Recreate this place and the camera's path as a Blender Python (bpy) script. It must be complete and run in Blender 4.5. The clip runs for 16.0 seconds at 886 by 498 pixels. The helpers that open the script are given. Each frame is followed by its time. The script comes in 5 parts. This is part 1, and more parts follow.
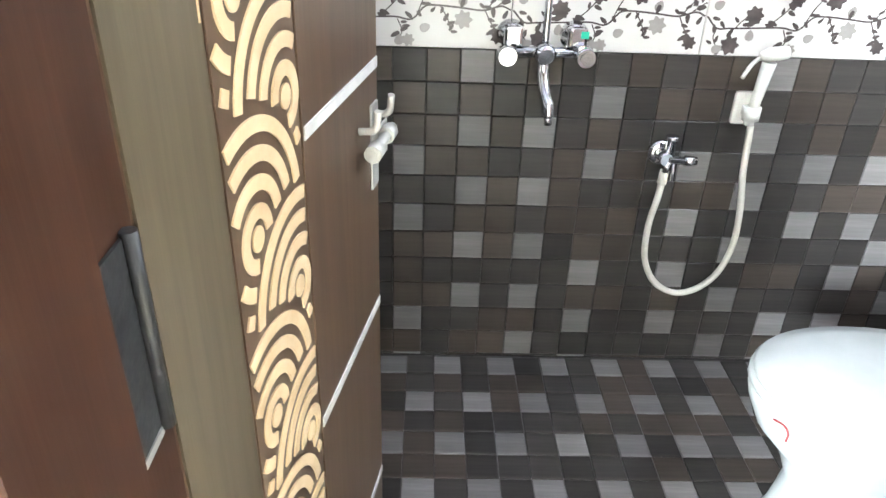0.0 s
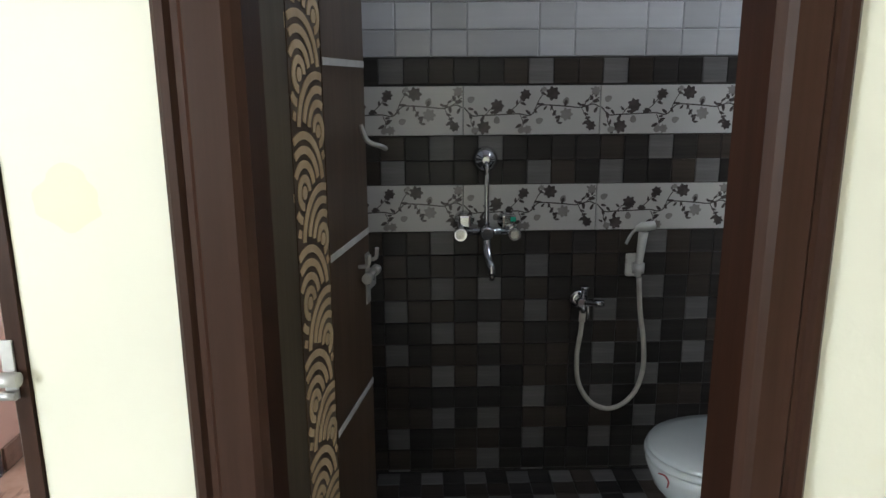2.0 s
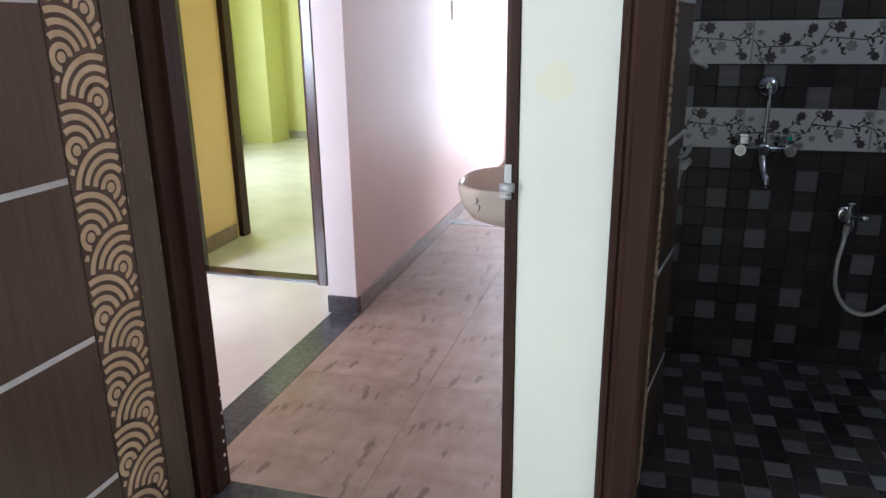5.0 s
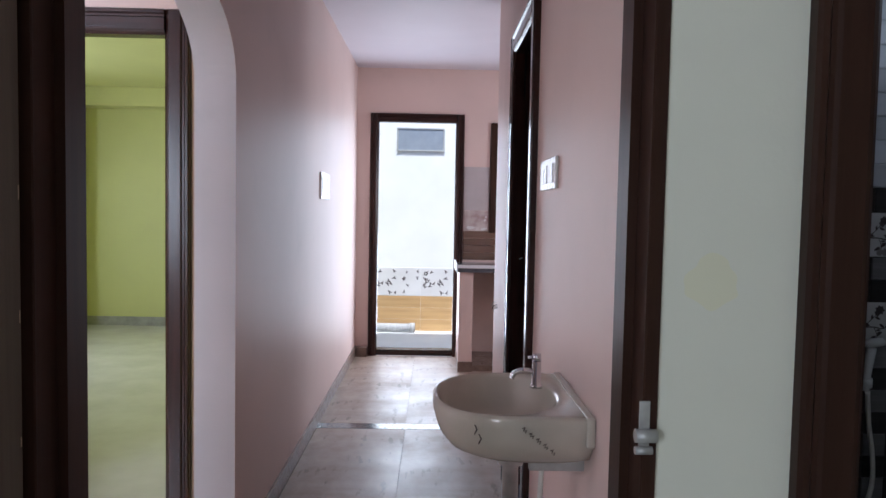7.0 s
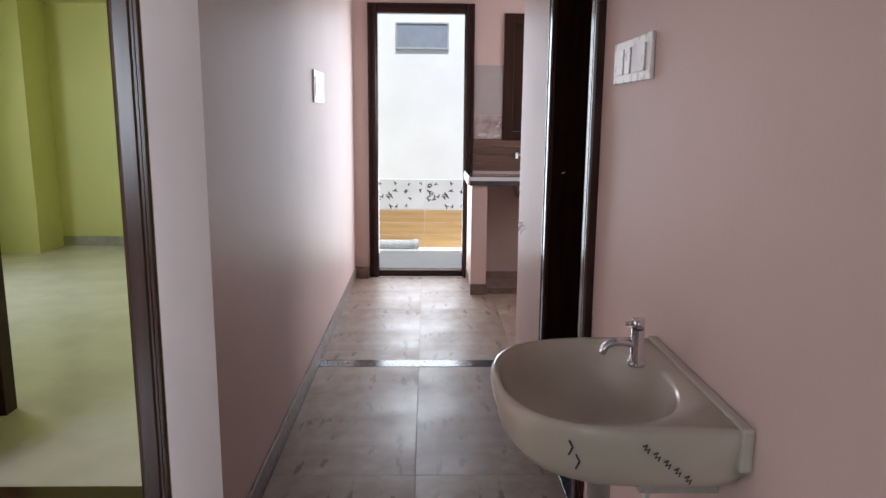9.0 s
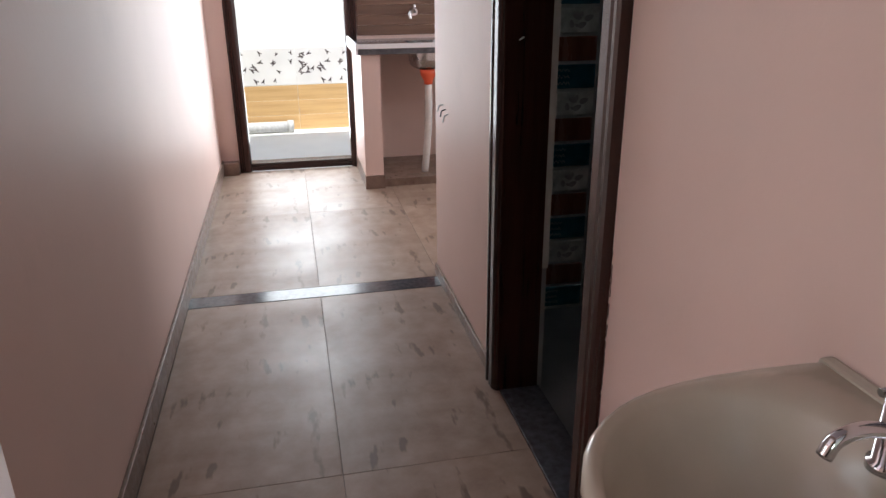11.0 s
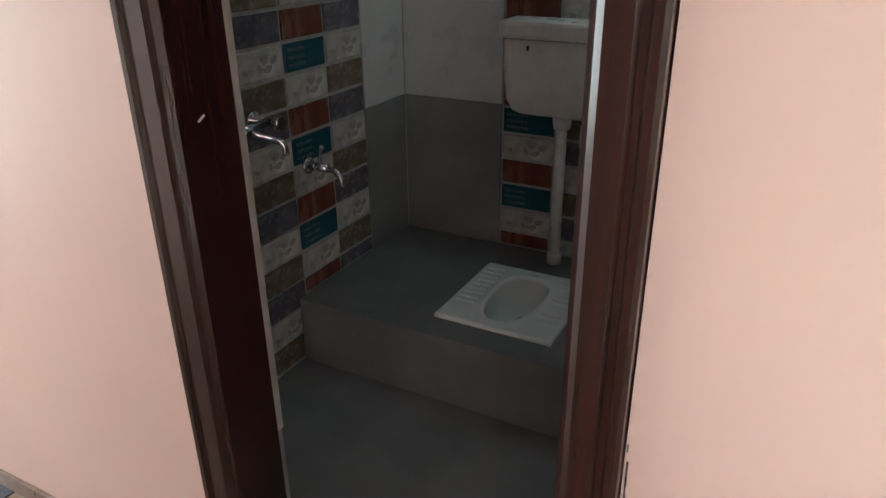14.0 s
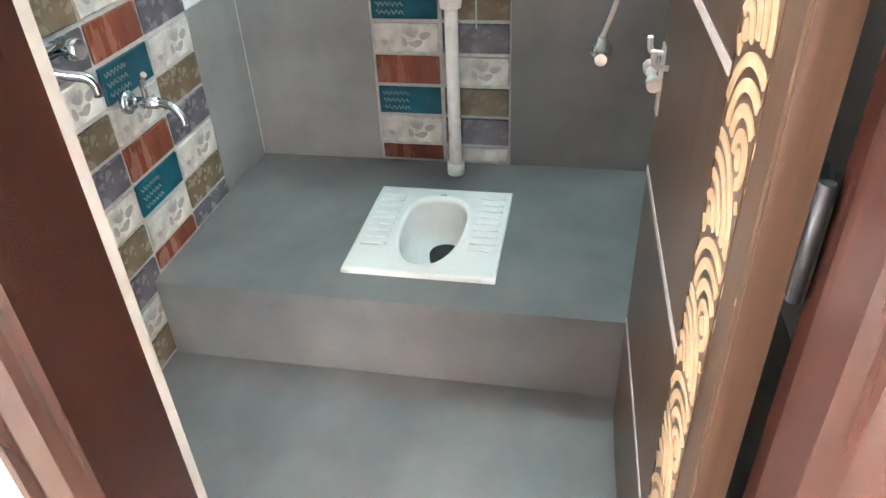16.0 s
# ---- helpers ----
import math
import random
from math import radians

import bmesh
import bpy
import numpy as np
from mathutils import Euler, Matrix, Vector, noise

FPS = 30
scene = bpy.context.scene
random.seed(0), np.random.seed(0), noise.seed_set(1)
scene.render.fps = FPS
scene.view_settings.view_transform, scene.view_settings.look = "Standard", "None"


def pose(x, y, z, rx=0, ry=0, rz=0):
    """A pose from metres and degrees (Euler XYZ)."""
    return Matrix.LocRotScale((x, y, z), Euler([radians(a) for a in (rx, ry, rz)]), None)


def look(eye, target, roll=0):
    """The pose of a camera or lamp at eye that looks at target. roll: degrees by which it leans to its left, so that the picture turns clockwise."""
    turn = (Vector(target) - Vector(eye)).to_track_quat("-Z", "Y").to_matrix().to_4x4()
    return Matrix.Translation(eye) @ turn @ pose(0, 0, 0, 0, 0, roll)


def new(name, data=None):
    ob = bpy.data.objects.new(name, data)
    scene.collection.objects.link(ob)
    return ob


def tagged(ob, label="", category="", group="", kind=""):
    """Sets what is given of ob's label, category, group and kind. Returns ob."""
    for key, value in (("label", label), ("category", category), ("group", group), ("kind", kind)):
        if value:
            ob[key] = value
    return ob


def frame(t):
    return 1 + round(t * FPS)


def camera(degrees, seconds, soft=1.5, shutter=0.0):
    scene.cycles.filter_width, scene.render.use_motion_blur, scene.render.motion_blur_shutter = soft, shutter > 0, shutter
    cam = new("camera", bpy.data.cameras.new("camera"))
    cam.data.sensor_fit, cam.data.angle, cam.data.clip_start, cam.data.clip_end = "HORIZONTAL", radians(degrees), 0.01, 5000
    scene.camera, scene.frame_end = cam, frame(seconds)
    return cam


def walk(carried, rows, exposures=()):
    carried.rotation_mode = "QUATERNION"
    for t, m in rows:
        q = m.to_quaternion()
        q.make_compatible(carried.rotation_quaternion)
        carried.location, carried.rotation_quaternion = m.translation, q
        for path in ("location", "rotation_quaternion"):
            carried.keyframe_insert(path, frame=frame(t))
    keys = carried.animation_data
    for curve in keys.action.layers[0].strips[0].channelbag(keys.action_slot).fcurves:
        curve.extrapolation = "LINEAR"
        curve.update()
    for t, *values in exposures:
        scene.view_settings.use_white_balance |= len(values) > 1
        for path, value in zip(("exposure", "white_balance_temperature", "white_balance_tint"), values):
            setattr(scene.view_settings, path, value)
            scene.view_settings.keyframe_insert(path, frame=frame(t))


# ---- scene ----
cam = camera(63.8, 16.0)
PATH = [
    (0, (0.127, -0.185, 1.302), (0.183, 1.557, 0.322), 2.1),
    (0.5, (0.107, -0.34, 1.328), (0.258, 1.465, 0.478), 2.4),
    (1, (0.128, -0.484, 1.365), (0.301, 1.391, 0.691), 1.8),
    (1.5, (0.18, -0.674, 1.377), (0.291, 1.241, 0.811), 0.3),
    (2, (0.195, -0.877, 1.391), (0.242, 1.069, 0.934), -0.4),
    (2.5, (0.172, -1.068, 1.426), (0.24, 0.908, 1.126), 0.7),
    (3, (0.133, -1.271, 1.401), (0.235, 0.68, 0.973), 0.5),
    (3.5, (0.166, -1.437, 1.381), (0.223, 0.49, 0.849), -0.6),
    (4, (0.191, -1.597, 1.358), (0.083, 0.268, 0.644), -0.8),
    (4.5, (0.107, -1.627, 1.366), (-0.328, 0.212, 0.71), -2.0),
    (4.7, (0.038, -1.604, 1.367), (-0.487, 0.219, 0.732), -1.1),
    (6.8, (-0.583, -1.103, 1.333), (-0.667, 0.889, 1.182), 2.1),
    (7, (-0.663, -1.057, 1.353), (-0.636, 0.94, 1.247), 1.1),
    (7.5, (-0.778, -0.938, 1.36), (-0.621, 1.053, 1.266), 0.5),
    (8, (-0.776, -0.724, 1.368), (-0.664, 1.272, 1.298), -0.2),
    (8.5, (-0.759, -0.57, 1.376), (-0.71, 1.428, 1.299), 0.5),
    (9, (-0.782, -0.427, 1.342), (-0.734, 1.539, 0.979), 0.5),
    (9.2, (-0.773, -0.41, 1.299), (-0.734, 1.512, 0.748), 1.7),
    (11.5, (-0.968, 0.679, 1.298), (-0.457, 2.454, 0.532), -0.8),
    (12, (-1.046, 0.845, 1.336), (-0.384, 2.544, 0.513), -0.9),
    (12.5, (-1.024, 1.075, 1.341), (-0.05, 2.642, 0.567), -2.6),
    (13, (-1.124, 1.266, 1.364), (0.263, 2.505, 0.628), 2.6),
    (13.5, (-1.053, 1.453, 1.414), (0.496, 2.402, 0.578), -1.2),
    (14, (-1.051, 1.525, 1.412), (0.551, 2.388, 0.582), -0.6),
    (14.5, (-1.002, 1.568, 1.399), (0.628, 2.462, 0.664), -3.4),
    (15, (-0.902, 1.707, 1.367), (0.732, 2.438, 0.476), -3.0),
    (15.5, (-0.819, 1.801, 1.341), (0.861, 2.348, 0.404), -2.9),
    (16, (-0.673, 1.947, 1.319), (0.94, 2.297, 0.191), -2.8),
]
walk(cam, [(t, look(e, g, r)) for t, e, g, r in PATH],
     [(0.0, 5.3, 6250, 6), (0.5, 5.4, 6250, 4), (1.0, 4.7, 6300, 4), (1.5, 3.95, 6250, 4), (2.0, 2.2, 6250, 6), (2.5, 1.8, 6100, 9), (3.6, 1.6, 6200, 10), (4.3, 1.7, 5850, 10), (4.7, 1.8, 5500, 10), (6.8, 0.4, 5600, 10), (7.5, 0.33, 5500, 15), (8.5, 0.28, 5800, 14), (9.2, 0.25, 6050, 8), (11.5, 0.75, 6250, 8), (12.5, 0.95, 6300, 8), (13.0, 1.6, 6250, 10), (13.5, 2.0, 6250, 4), (14.5, 2.25, 5900, -6), (15.0, 2.75, 6000, -6), (15.5, 3.85, 6200, 6), (16.0, 5.45, 5800, -10)])

# ---- world, sun and large lights ----
world = bpy.data.worlds.new("sky")
scene.world = world
world.use_nodes = True
wn = world.node_tree.nodes
sky = wn.new("ShaderNodeTexSky")
sky.sky_type, sky.sun_disc = "NISHITA", False
sky.sun_elevation, sky.sun_rotation = radians(66), radians(185)
wn["Background"].inputs["Strength"].default_value = 0.15
world.node_tree.links.new(sky.outputs["Color"], wn["Background"].inputs["Color"])
sun = new("sun", bpy.data.lights.new("sun", "SUN"))
sun.data.energy, sun.data.angle, sun.data.color = 5.0, radians(0.6), (1.0, 0.95, 0.88)
sun.matrix_world = look((0.5, 3.6, 7.8), (0.2, 7.0, 0.0))


def area_lamp(name, eye, target, w, h, power, colour):
    lamp = bpy.data.lights.new(name, "AREA")
    lamp.shape, lamp.size, lamp.size_y, lamp.energy, lamp.color = "RECTANGLE", w, h, power, colour
    ob = new(name, lamp)
    ob.matrix_world = look(eye, target)
    return ob


area_lamp("bedroom_daylight", (-2.34, -2.85, 1.5), (0.6, -0.6, 1.2), 0.85, 1.1, 25, (0.94, 0.97, 1.0))
area_lamp("hall_daylight", (-3.5, -2.22, 1.5), (-2.2, 1.5, 1.2), 1.3, 1.2, 88, (0.93, 0.96, 1.0))
# added fill from the unseen west side, onto the corridor's east wall
area_lamp("hall_side_fill_light", (-4.84, 0.9, 1.5), (-0.3, 0.9, 1.1), 0.9, 1.1, 7, (1.0, 0.96, 0.91))
area_lamp("green_room_daylight", (-4.98, 4.6, 1.5), (-2.0, 4.6, 1.0), 1.2, 1.1, 30, (1.0, 1.0, 0.97))
# added fill lamp for the kitchen corner, out of view
area_lamp("kitchen_fill_light", (1.42, 4.3, 1.6), (-1.0, 4.3, 1.2), 0.9, 0.9, 14, (1.0, 0.98, 0.96))
area_lamp("shower_ventilator_daylight", (1.53, 0.80, 2.25), (0.6, 1.25, 1.8), 0.45, 0.4, 1.0, (0.86, 0.92, 1.0))
# added fill lamp, out of view, that brightens the squat toilet room
area_lamp("toilet_fill_light", (1.34, 1.94, 2.2), (0.4, 2.3, 0.9), 0.34, 0.4, 0.62, (0.88, 0.98, 1.0))
area_lamp("yard_doorway_daylight", (-0.83, 5.60, 1.15), (-0.83, 3.0, 0.75), 0.68, 2.0, 18, (0.92, 0.96, 1.0))


# ---- materials ----
def nodes_of(name, rough=0.5, metal=0.0, spec=0.5):
    m = bpy.data.materials.new(name)
    m.use_nodes = True
    nt = m.node_tree
    b = nt.nodes["Principled BSDF"]
    b.inputs["Roughness"].default_value = rough
    b.inputs["Metallic"].default_value = metal
    b.inputs["Specular IOR Level"].default_value = spec
    return m, nt, b


def tex_coord(nt, scale=(1, 1, 1), rot=(0, 0, 0), kind="Object"):
    c = nt.nodes.new("ShaderNodeTexCoord")
    mp = nt.nodes.new("ShaderNodeMapping")
    mp.inputs["Scale"].default_value = scale
    mp.inputs["Rotation"].default_value = [radians(a) for a in rot]
    nt.links.new(c.outputs[kind], mp.inputs["Vector"])
    return mp.outputs["Vector"]


def noise_of(nt, vec, scale, detail=4.0, rough=0.55):
    n = nt.nodes.new("ShaderNodeTexNoise")
    n.inputs["Scale"].default_value, n.inputs["Detail"].default_value = scale, detail
    n.inputs["Roughness"].default_value = rough
    nt.links.new(vec, n.inputs["Vector"])
    return n.outputs["Fac"]


def ramp_of(nt, fac, stops):
    r = nt.nodes.new("ShaderNodeValToRGB")
    while len(r.color_ramp.elements) < len(stops):
        r.color_ramp.elements.new(0.5)
    for e, (p, c) in zip(r.color_ramp.elements, stops):
        e.position, e.color = p, (*c, 1)
    nt.links.new(fac, r.inputs["Fac"])
    return r.outputs["Color"]


def mix_of(nt, fac, a, b, kind="MIX"):
    m = nt.nodes.new("ShaderNodeMix")
    m.data_type, m.blend_type = "RGBA", kind
    for sock, val in ((m.inputs[0], fac), (m.inputs[6], a), (m.inputs[7], b)):
        if isinstance(val, (int, float)):
            sock.default_value = val
        elif isinstance(val, tuple):
            sock.default_value = (*val, 1)
        else:
            nt.links.new(val, sock)
    return m.outputs[2]


def bump_of(nt, b, height, strength=0.2, dist=0.01):
    n = nt.nodes.new("ShaderNodeBump")
    n.inputs["Strength"].default_value, n.inputs["Distance"].default_value = strength, dist
    nt.links.new(height, n.inputs["Height"])
    nt.links.new(n.outputs["Normal"], b.inputs["Normal"])


def scaled(c, k):
    return tuple(min(1.0, v * k) for v in c)


def paint(name, col, rough=0.55, stain=0.10, stain_col=None):
    """Emulsion-painted plaster: roller texture, faint stains and trowel waves."""
    m, nt, b = nodes_of(name, rough, spec=0.35)
    v = tex_coord(nt)
    big = noise_of(nt, v, 1.3, 3)
    c = ramp_of(nt, big, [(0.3, scaled(col, 1 - stain)), (0.7, scaled(col, 1 + stain * 0.4))])
    spots = ramp_of(nt, noise_of(nt, v, 3.2, 5, 0.6), [(0.62, (0, 0, 0)), (0.78, (1, 1, 1))])
    fac = nt.nodes.new("ShaderNodeMath")
    fac.operation = "MULTIPLY"
    fac.inputs[1].default_value = 0.35
    nt.links.new(spots, fac.inputs[0])
    c = mix_of(nt, fac.outputs[0], c, stain_col or scaled(col, 0.8))
    nt.links.new(c, b.inputs["Base Color"])
    bump_of(nt, b, noise_of(nt, v, 60, 4), 0.12, 0.004)
    return m


def varied(name, c1, c2, scale=8, rough=0.4, metal=0.0, bump=0.1, spec=0.5, jitter=0.0, stretch=(1, 1, 1)):
    """Two tones mixed by noise, with a little random shift from piece to piece."""
    m, nt, b = nodes_of(name, rough, metal, spec)
    v = tex_coord(nt, stretch)
    c = ramp_of(nt, noise_of(nt, v, scale, 6), [(0.3, c1), (0.7, c2)])
    if jitter:
        info = nt.nodes.new("ShaderNodeObjectInfo")
        k = ramp_of(nt, info.outputs["Random"], [(0, (1 - jitter,) * 3), (1, (1 + jitter,) * 3)])
        c = mix_of(nt, 1.0, c, k, "MULTIPLY")
    nt.links.new(c, b.inputs["Base Color"])
    rr = ramp_of(nt, noise_of(nt, v, scale * 2.3, 4), [(0.3, (max(0.02, rough * 0.75),) * 3), (0.7, (min(1, rough * 1.3),) * 3)])
    nt.links.new(rr, b.inputs["Roughness"])
    if bump:
        bump_of(nt, b, noise_of(nt, v, scale * 6, 4), bump, 0.004)
    return m


def wood(name, c1, c2, rough=0.35, axis="Z", scale=14, jitter=0.0, spec=0.5):
    """Grain drawn out along one axis."""
    m, nt, b = nodes_of(name, rough, spec=spec)
    s = {"X": (0.05, 1, 1), "Y": (1, 0.05, 1), "Z": (1, 1, 0.05)}[axis]
    v = tex_coord(nt, s)
    n1 = noise_of(nt, v, scale, 6, 0.65)
    n2 = noise_of(nt, v, scale * 5, 4, 0.6)
    c = ramp_of(nt, n1, [(0.3, c1), (0.7, c2)])
    c = mix_of(nt, 0.35, c, ramp_of(nt, n2, [(0.35, scaled(c1, 0.75)), (0.65, c2)]))
    if jitter:
        info = nt.nodes.new("ShaderNodeObjectInfo")
        k = ramp_of(nt, info.outputs["Random"], [(0, (1 - jitter,) * 3), (1, (1 + jitter,) * 3)])
        c = mix_of(nt, 1.0, c, k, "MULTIPLY")
    nt.links.new(c, b.inputs["Base Color"])
    bump_of(nt, b, n2, 0.08, 0.003)
    return m


PINK = paint("pink_emulsion", (0.725, 0.560, 0.505), 0.5, 0.06)
CREAM = paint("cream_yellow_emulsion", (0.80, 0.785, 0.66), 0.5, 0.06, (0.78, 0.70, 0.36))
GREEN = paint("lime_yellow_emulsion", (0.66, 0.66, 0.29), 0.5, 0.05)
TAN = paint("apricot_emulsion", (0.72, 0.50, 0.26), 0.5, 0.05)
WHITE = paint("white_emulsion", (0.82, 0.82, 0.84), 0.45, 0.04)
CEIL = paint("ceiling_white", (0.74, 0.70, 0.76), 0.6, 0.05)
OUTSIDE = paint("weathered_white_wash", (0.80, 0.80, 0.78), 0.8, 0.08)
CONCRETE = varied("bare_cement", (0.30, 0.29, 0.27), (0.42, 0.40, 0.37), 6, 0.85, 0, 0.3)
FRAME = wood("dark_brown_varnished_frame", (0.027, 0.0115, 0.0075), (0.054, 0.0245, 0.0155), 0.40, "Z", 10, 0.0, 0.16)
FRAME_X = wood("dark_brown_varnished_head", (0.027, 0.0115, 0.0075), (0.054, 0.0245, 0.0155), 0.40, "X", 10, 0.0, 0.16)
MAROON = wood("dark_maroon_polished_frame", (0.019, 0.0064, 0.0050), (0.040, 0.0140, 0.0105), 0.24, "Z", 10, 0.0, 0.45)
MAROON_X = wood("dark_maroon_polished_head", (0.019, 0.0064, 0.0050), (0.040, 0.0140, 0.0105), 0.24, "X", 10, 0.0, 0.45)
LEAF = wood("walnut_laminate", (0.060, 0.036, 0.024), (0.12, 0.075, 0.048), 0.33, "Z", 12)
LIP = wood("pale_walnut_edging", (0.062, 0.048, 0.030), (0.125, 0.100, 0.066), 0.4, "Z", 12)
INLAY = varied("cream_inlay", (0.55, 0.40, 0.24), (0.68, 0.53, 0.35), 20, 0.4)
STRIPE = varied("brushed_silver_strip", (0.55, 0.55, 0.55), (0.7, 0.7, 0.7), 30, 0.4)
CHROME = varied("chrome", (0.62, 0.63, 0.66), (0.72, 0.73, 0.76), 9, 0.08, 1.0, 0)
STEEL = varied("brushed_steel", (0.52, 0.52, 0.52), (0.62, 0.62, 0.62), 6, 0.22, 1.0, 0)
DULL = varied("dusty_zinc", (0.42, 0.42, 0.41), (0.6, 0.6, 0.58), 25, 0.45, 0.6, 0.1)
BLACK = varied("black_iron", (0.015, 0.015, 0.017), (0.045, 0.045, 0.05), 20, 0.4, 0.2)
PLASTIC = varied("white_plastic", (0.72, 0.72, 0.70), (0.82, 0.82, 0.80), 10, 0.3, 0, 0)
PORCELAIN = varied("white_vitreous_china", (0.74, 0.77, 0.76), (0.84, 0.86, 0.85), 4, 0.12, 0, 0)
# white china darkened: the toilet's weaker light is put into its colour
DIM_CHINA = varied("dimmed_white_vitreous_china", (0.42, 0.45, 0.45), (0.52, 0.55, 0.55), 4, 0.14, 0, 0)
IVORY = varied("ivory_vitreous_china", (0.50, 0.455, 0.375), (0.60, 0.555, 0.47), 5, 0.16, 0, 0)
MARK = varied("ink_mark", (0.03, 0.02, 0.02), (0.07, 0.03, 0.03), 30, 0.6, 0, 0)
REDMARK = varied("red_ink", (0.20, 0.02, 0.02), (0.30, 0.05, 0.05), 30, 0.6, 0, 0)
GRANITE = varied("dark_granite", (0.045, 0.047, 0.055), (0.10, 0.105, 0.12), 45, 0.16, 0, 0.02)
SKIRT = varied("brown_stone_skirting", (0.13, 0.085, 0.065), (0.24, 0.17, 0.135), 14, 0.35, 0, 0.1, 0.5, 0.12)
GREYSKIRT = varied("grey_stone_skirting", (0.30, 0.29, 0.27), (0.42, 0.41, 0.38), 12, 0.4, 0, 0.1)
MARBLE = varied("cream_vitrified_tile", (0.60, 0.58, 0.52), (0.72, 0.70, 0.64), 3, 0.14, 0, 0.0)
GROUT = varied("dark_grout", (0.045, 0.044, 0.043), (0.085, 0.08, 0.078), 40, 0.85, 0, 0.2)
PALEGROUT = varied("pale_grout", (0.33, 0.33, 0.33), (0.46, 0.46, 0.46), 40, 0.8, 0, 0.2)
HOSE = varied("cream_pvc_hose", (0.62, 0.60, 0.55), (0.75, 0.73, 0.68), 30, 0.35, 0, 0.05)
ORANGE = varied("orange_plastic", (0.75, 0.10, 0.04), (0.85, 0.16, 0.07), 12, 0.4, 0, 0)
TEAL = varied("green_sticker", (0.02, 0.45, 0.28), (0.03, 0.55, 0.35), 12, 0.4, 0, 0)
VINE = varied("grey_glaze_print", (0.060, 0.050, 0.050), (0.12, 0.10, 0.10), 25, 0.2, 0, 0)
VINE2 = varied("pale_grey_glaze_print", (0.26, 0.24, 0.23), (0.36, 0.34, 0.33), 25, 0.2, 0, 0)
GLAZE = varied("white_glazed_tile", (0.60, 0.585, 0.575), (0.70, 0.69, 0.68), 3, 0.14, 0, 0, 0.5, 0.03)
UPPER = varied("pale_lilac_glazed_tile", (0.56, 0.57, 0.61), (0.70, 0.71, 0.75), 6, 0.16, 0, 0.03, 0.5, 0.17, (0.3, 1, 3))
TONES = [wood("charcoal_wood_print", (0.030, 0.028, 0.028), (0.062, 0.056, 0.052), 0.3, "X", 20, 0.25, 0.25),
         wood("umber_wood_print", (0.045, 0.037, 0.032), (0.086, 0.071, 0.061), 0.3, "X", 18, 0.22, 0.25),
         wood("ash_wood_print", (0.15, 0.145, 0.145), (0.25, 0.24, 0.24), 0.3, "X", 22, 0.18, 0.25)]
PLANK = wood("brown_plank_tile", (0.11, 0.06, 0.04), (0.20, 0.115, 0.08), 0.25, "X", 12, 0.12)
DADO = wood("golden_oak_plank_tile", (0.42, 0.25, 0.10), (0.60, 0.40, 0.19), 0.35, "X", 9, 0.10)
STONE = varied("grey_cement_tile", (0.155, 0.160, 0.162), (0.235, 0.238, 0.238), 4, 0.38, 0, 0.08, 0.5, 0.06)
WCWHITE = varied("dull_white_wall_tile", (0.50, 0.52, 0.52), (0.60, 0.62, 0.62), 3, 0.3, 0, 0.02)
BRICKS = {"rust": varied("rust_brick_glaze", (0.11, 0.034, 0.022), (0.19, 0.064, 0.040), 18, 0.25, 0, 0.05, 0.5, 0.12, (1, 1, 0.2)),
          "olive": varied("olive_brick_glaze", (0.11, 0.085, 0.055), (0.18, 0.145, 0.10), 15, 0.25, 0, 0.05, 0.5, 0.15),
          "slate": varied("violet_slate_brick_glaze", (0.085, 0.08, 0.095), (0.15, 0.14, 0.165), 14, 0.25, 0, 0.05, 0.5, 0.15),
          "teal": varied("teal_brick_glaze", (0.007, 0.052, 0.078), (0.016, 0.09, 0.125), 14, 0.2, 0, 0.03, 0.5, 0.1),
          "white": varied("white_relief_brick_glaze", (0.20, 0.19, 0.18), (0.68, 0.67, 0.63), 11, 0.22, 0, 0.5, 0.5, 0.08)}


def corridor_floor():
    """Glossy wood-print porcelain: brown grain with scattered dark knots."""
    m, nt, b = nodes_of("brown_wood_print_floor", 0.2, 0.0, 0.38)
    v = tex_coord(nt, (1, 0.12, 1))
    n1 = noise_of(nt, v, 9, 6, 0.6)
    c = ramp_of(nt, n1, [(0.3, (0.235, 0.160, 0.118)), (0.7, (0.375, 0.285, 0.225))])
    v2 = tex_coord(nt, (3.2, 1.1, 1))
    knots = ramp_of(nt, noise_of(nt, v2, 5.5, 3, 0.5), [(0.61, (0, 0, 0)), (0.68, (1, 1, 1))])
    fac = nt.nodes.new("ShaderNodeMath")
    fac.operation = "MULTIPLY"
    fac.inputs[1].default_value = 0.7
    nt.links.new(knots, fac.inputs[0])
    c = mix_of(nt, fac.outputs[0], c, (0.085, 0.05, 0.035))
    info = nt.nodes.new("ShaderNodeObjectInfo")
    c = mix_of(nt, 1.0, c, ramp_of(nt, info.outputs["Random"], [(0, (0.93,) * 3), (1, (1.05,) * 3)]), "MULTIPLY")
    nt.links.new(c, b.inputs["Base Color"])
    dust = ramp_of(nt, noise_of(nt, tex_coord(nt), 2.5, 6), [(0.35, (0.30,) * 3), (0.7, (0.55,) * 3)])
    nt.links.new(dust, b.inputs["Roughness"])
    return m


WOODFLOOR = corridor_floor()


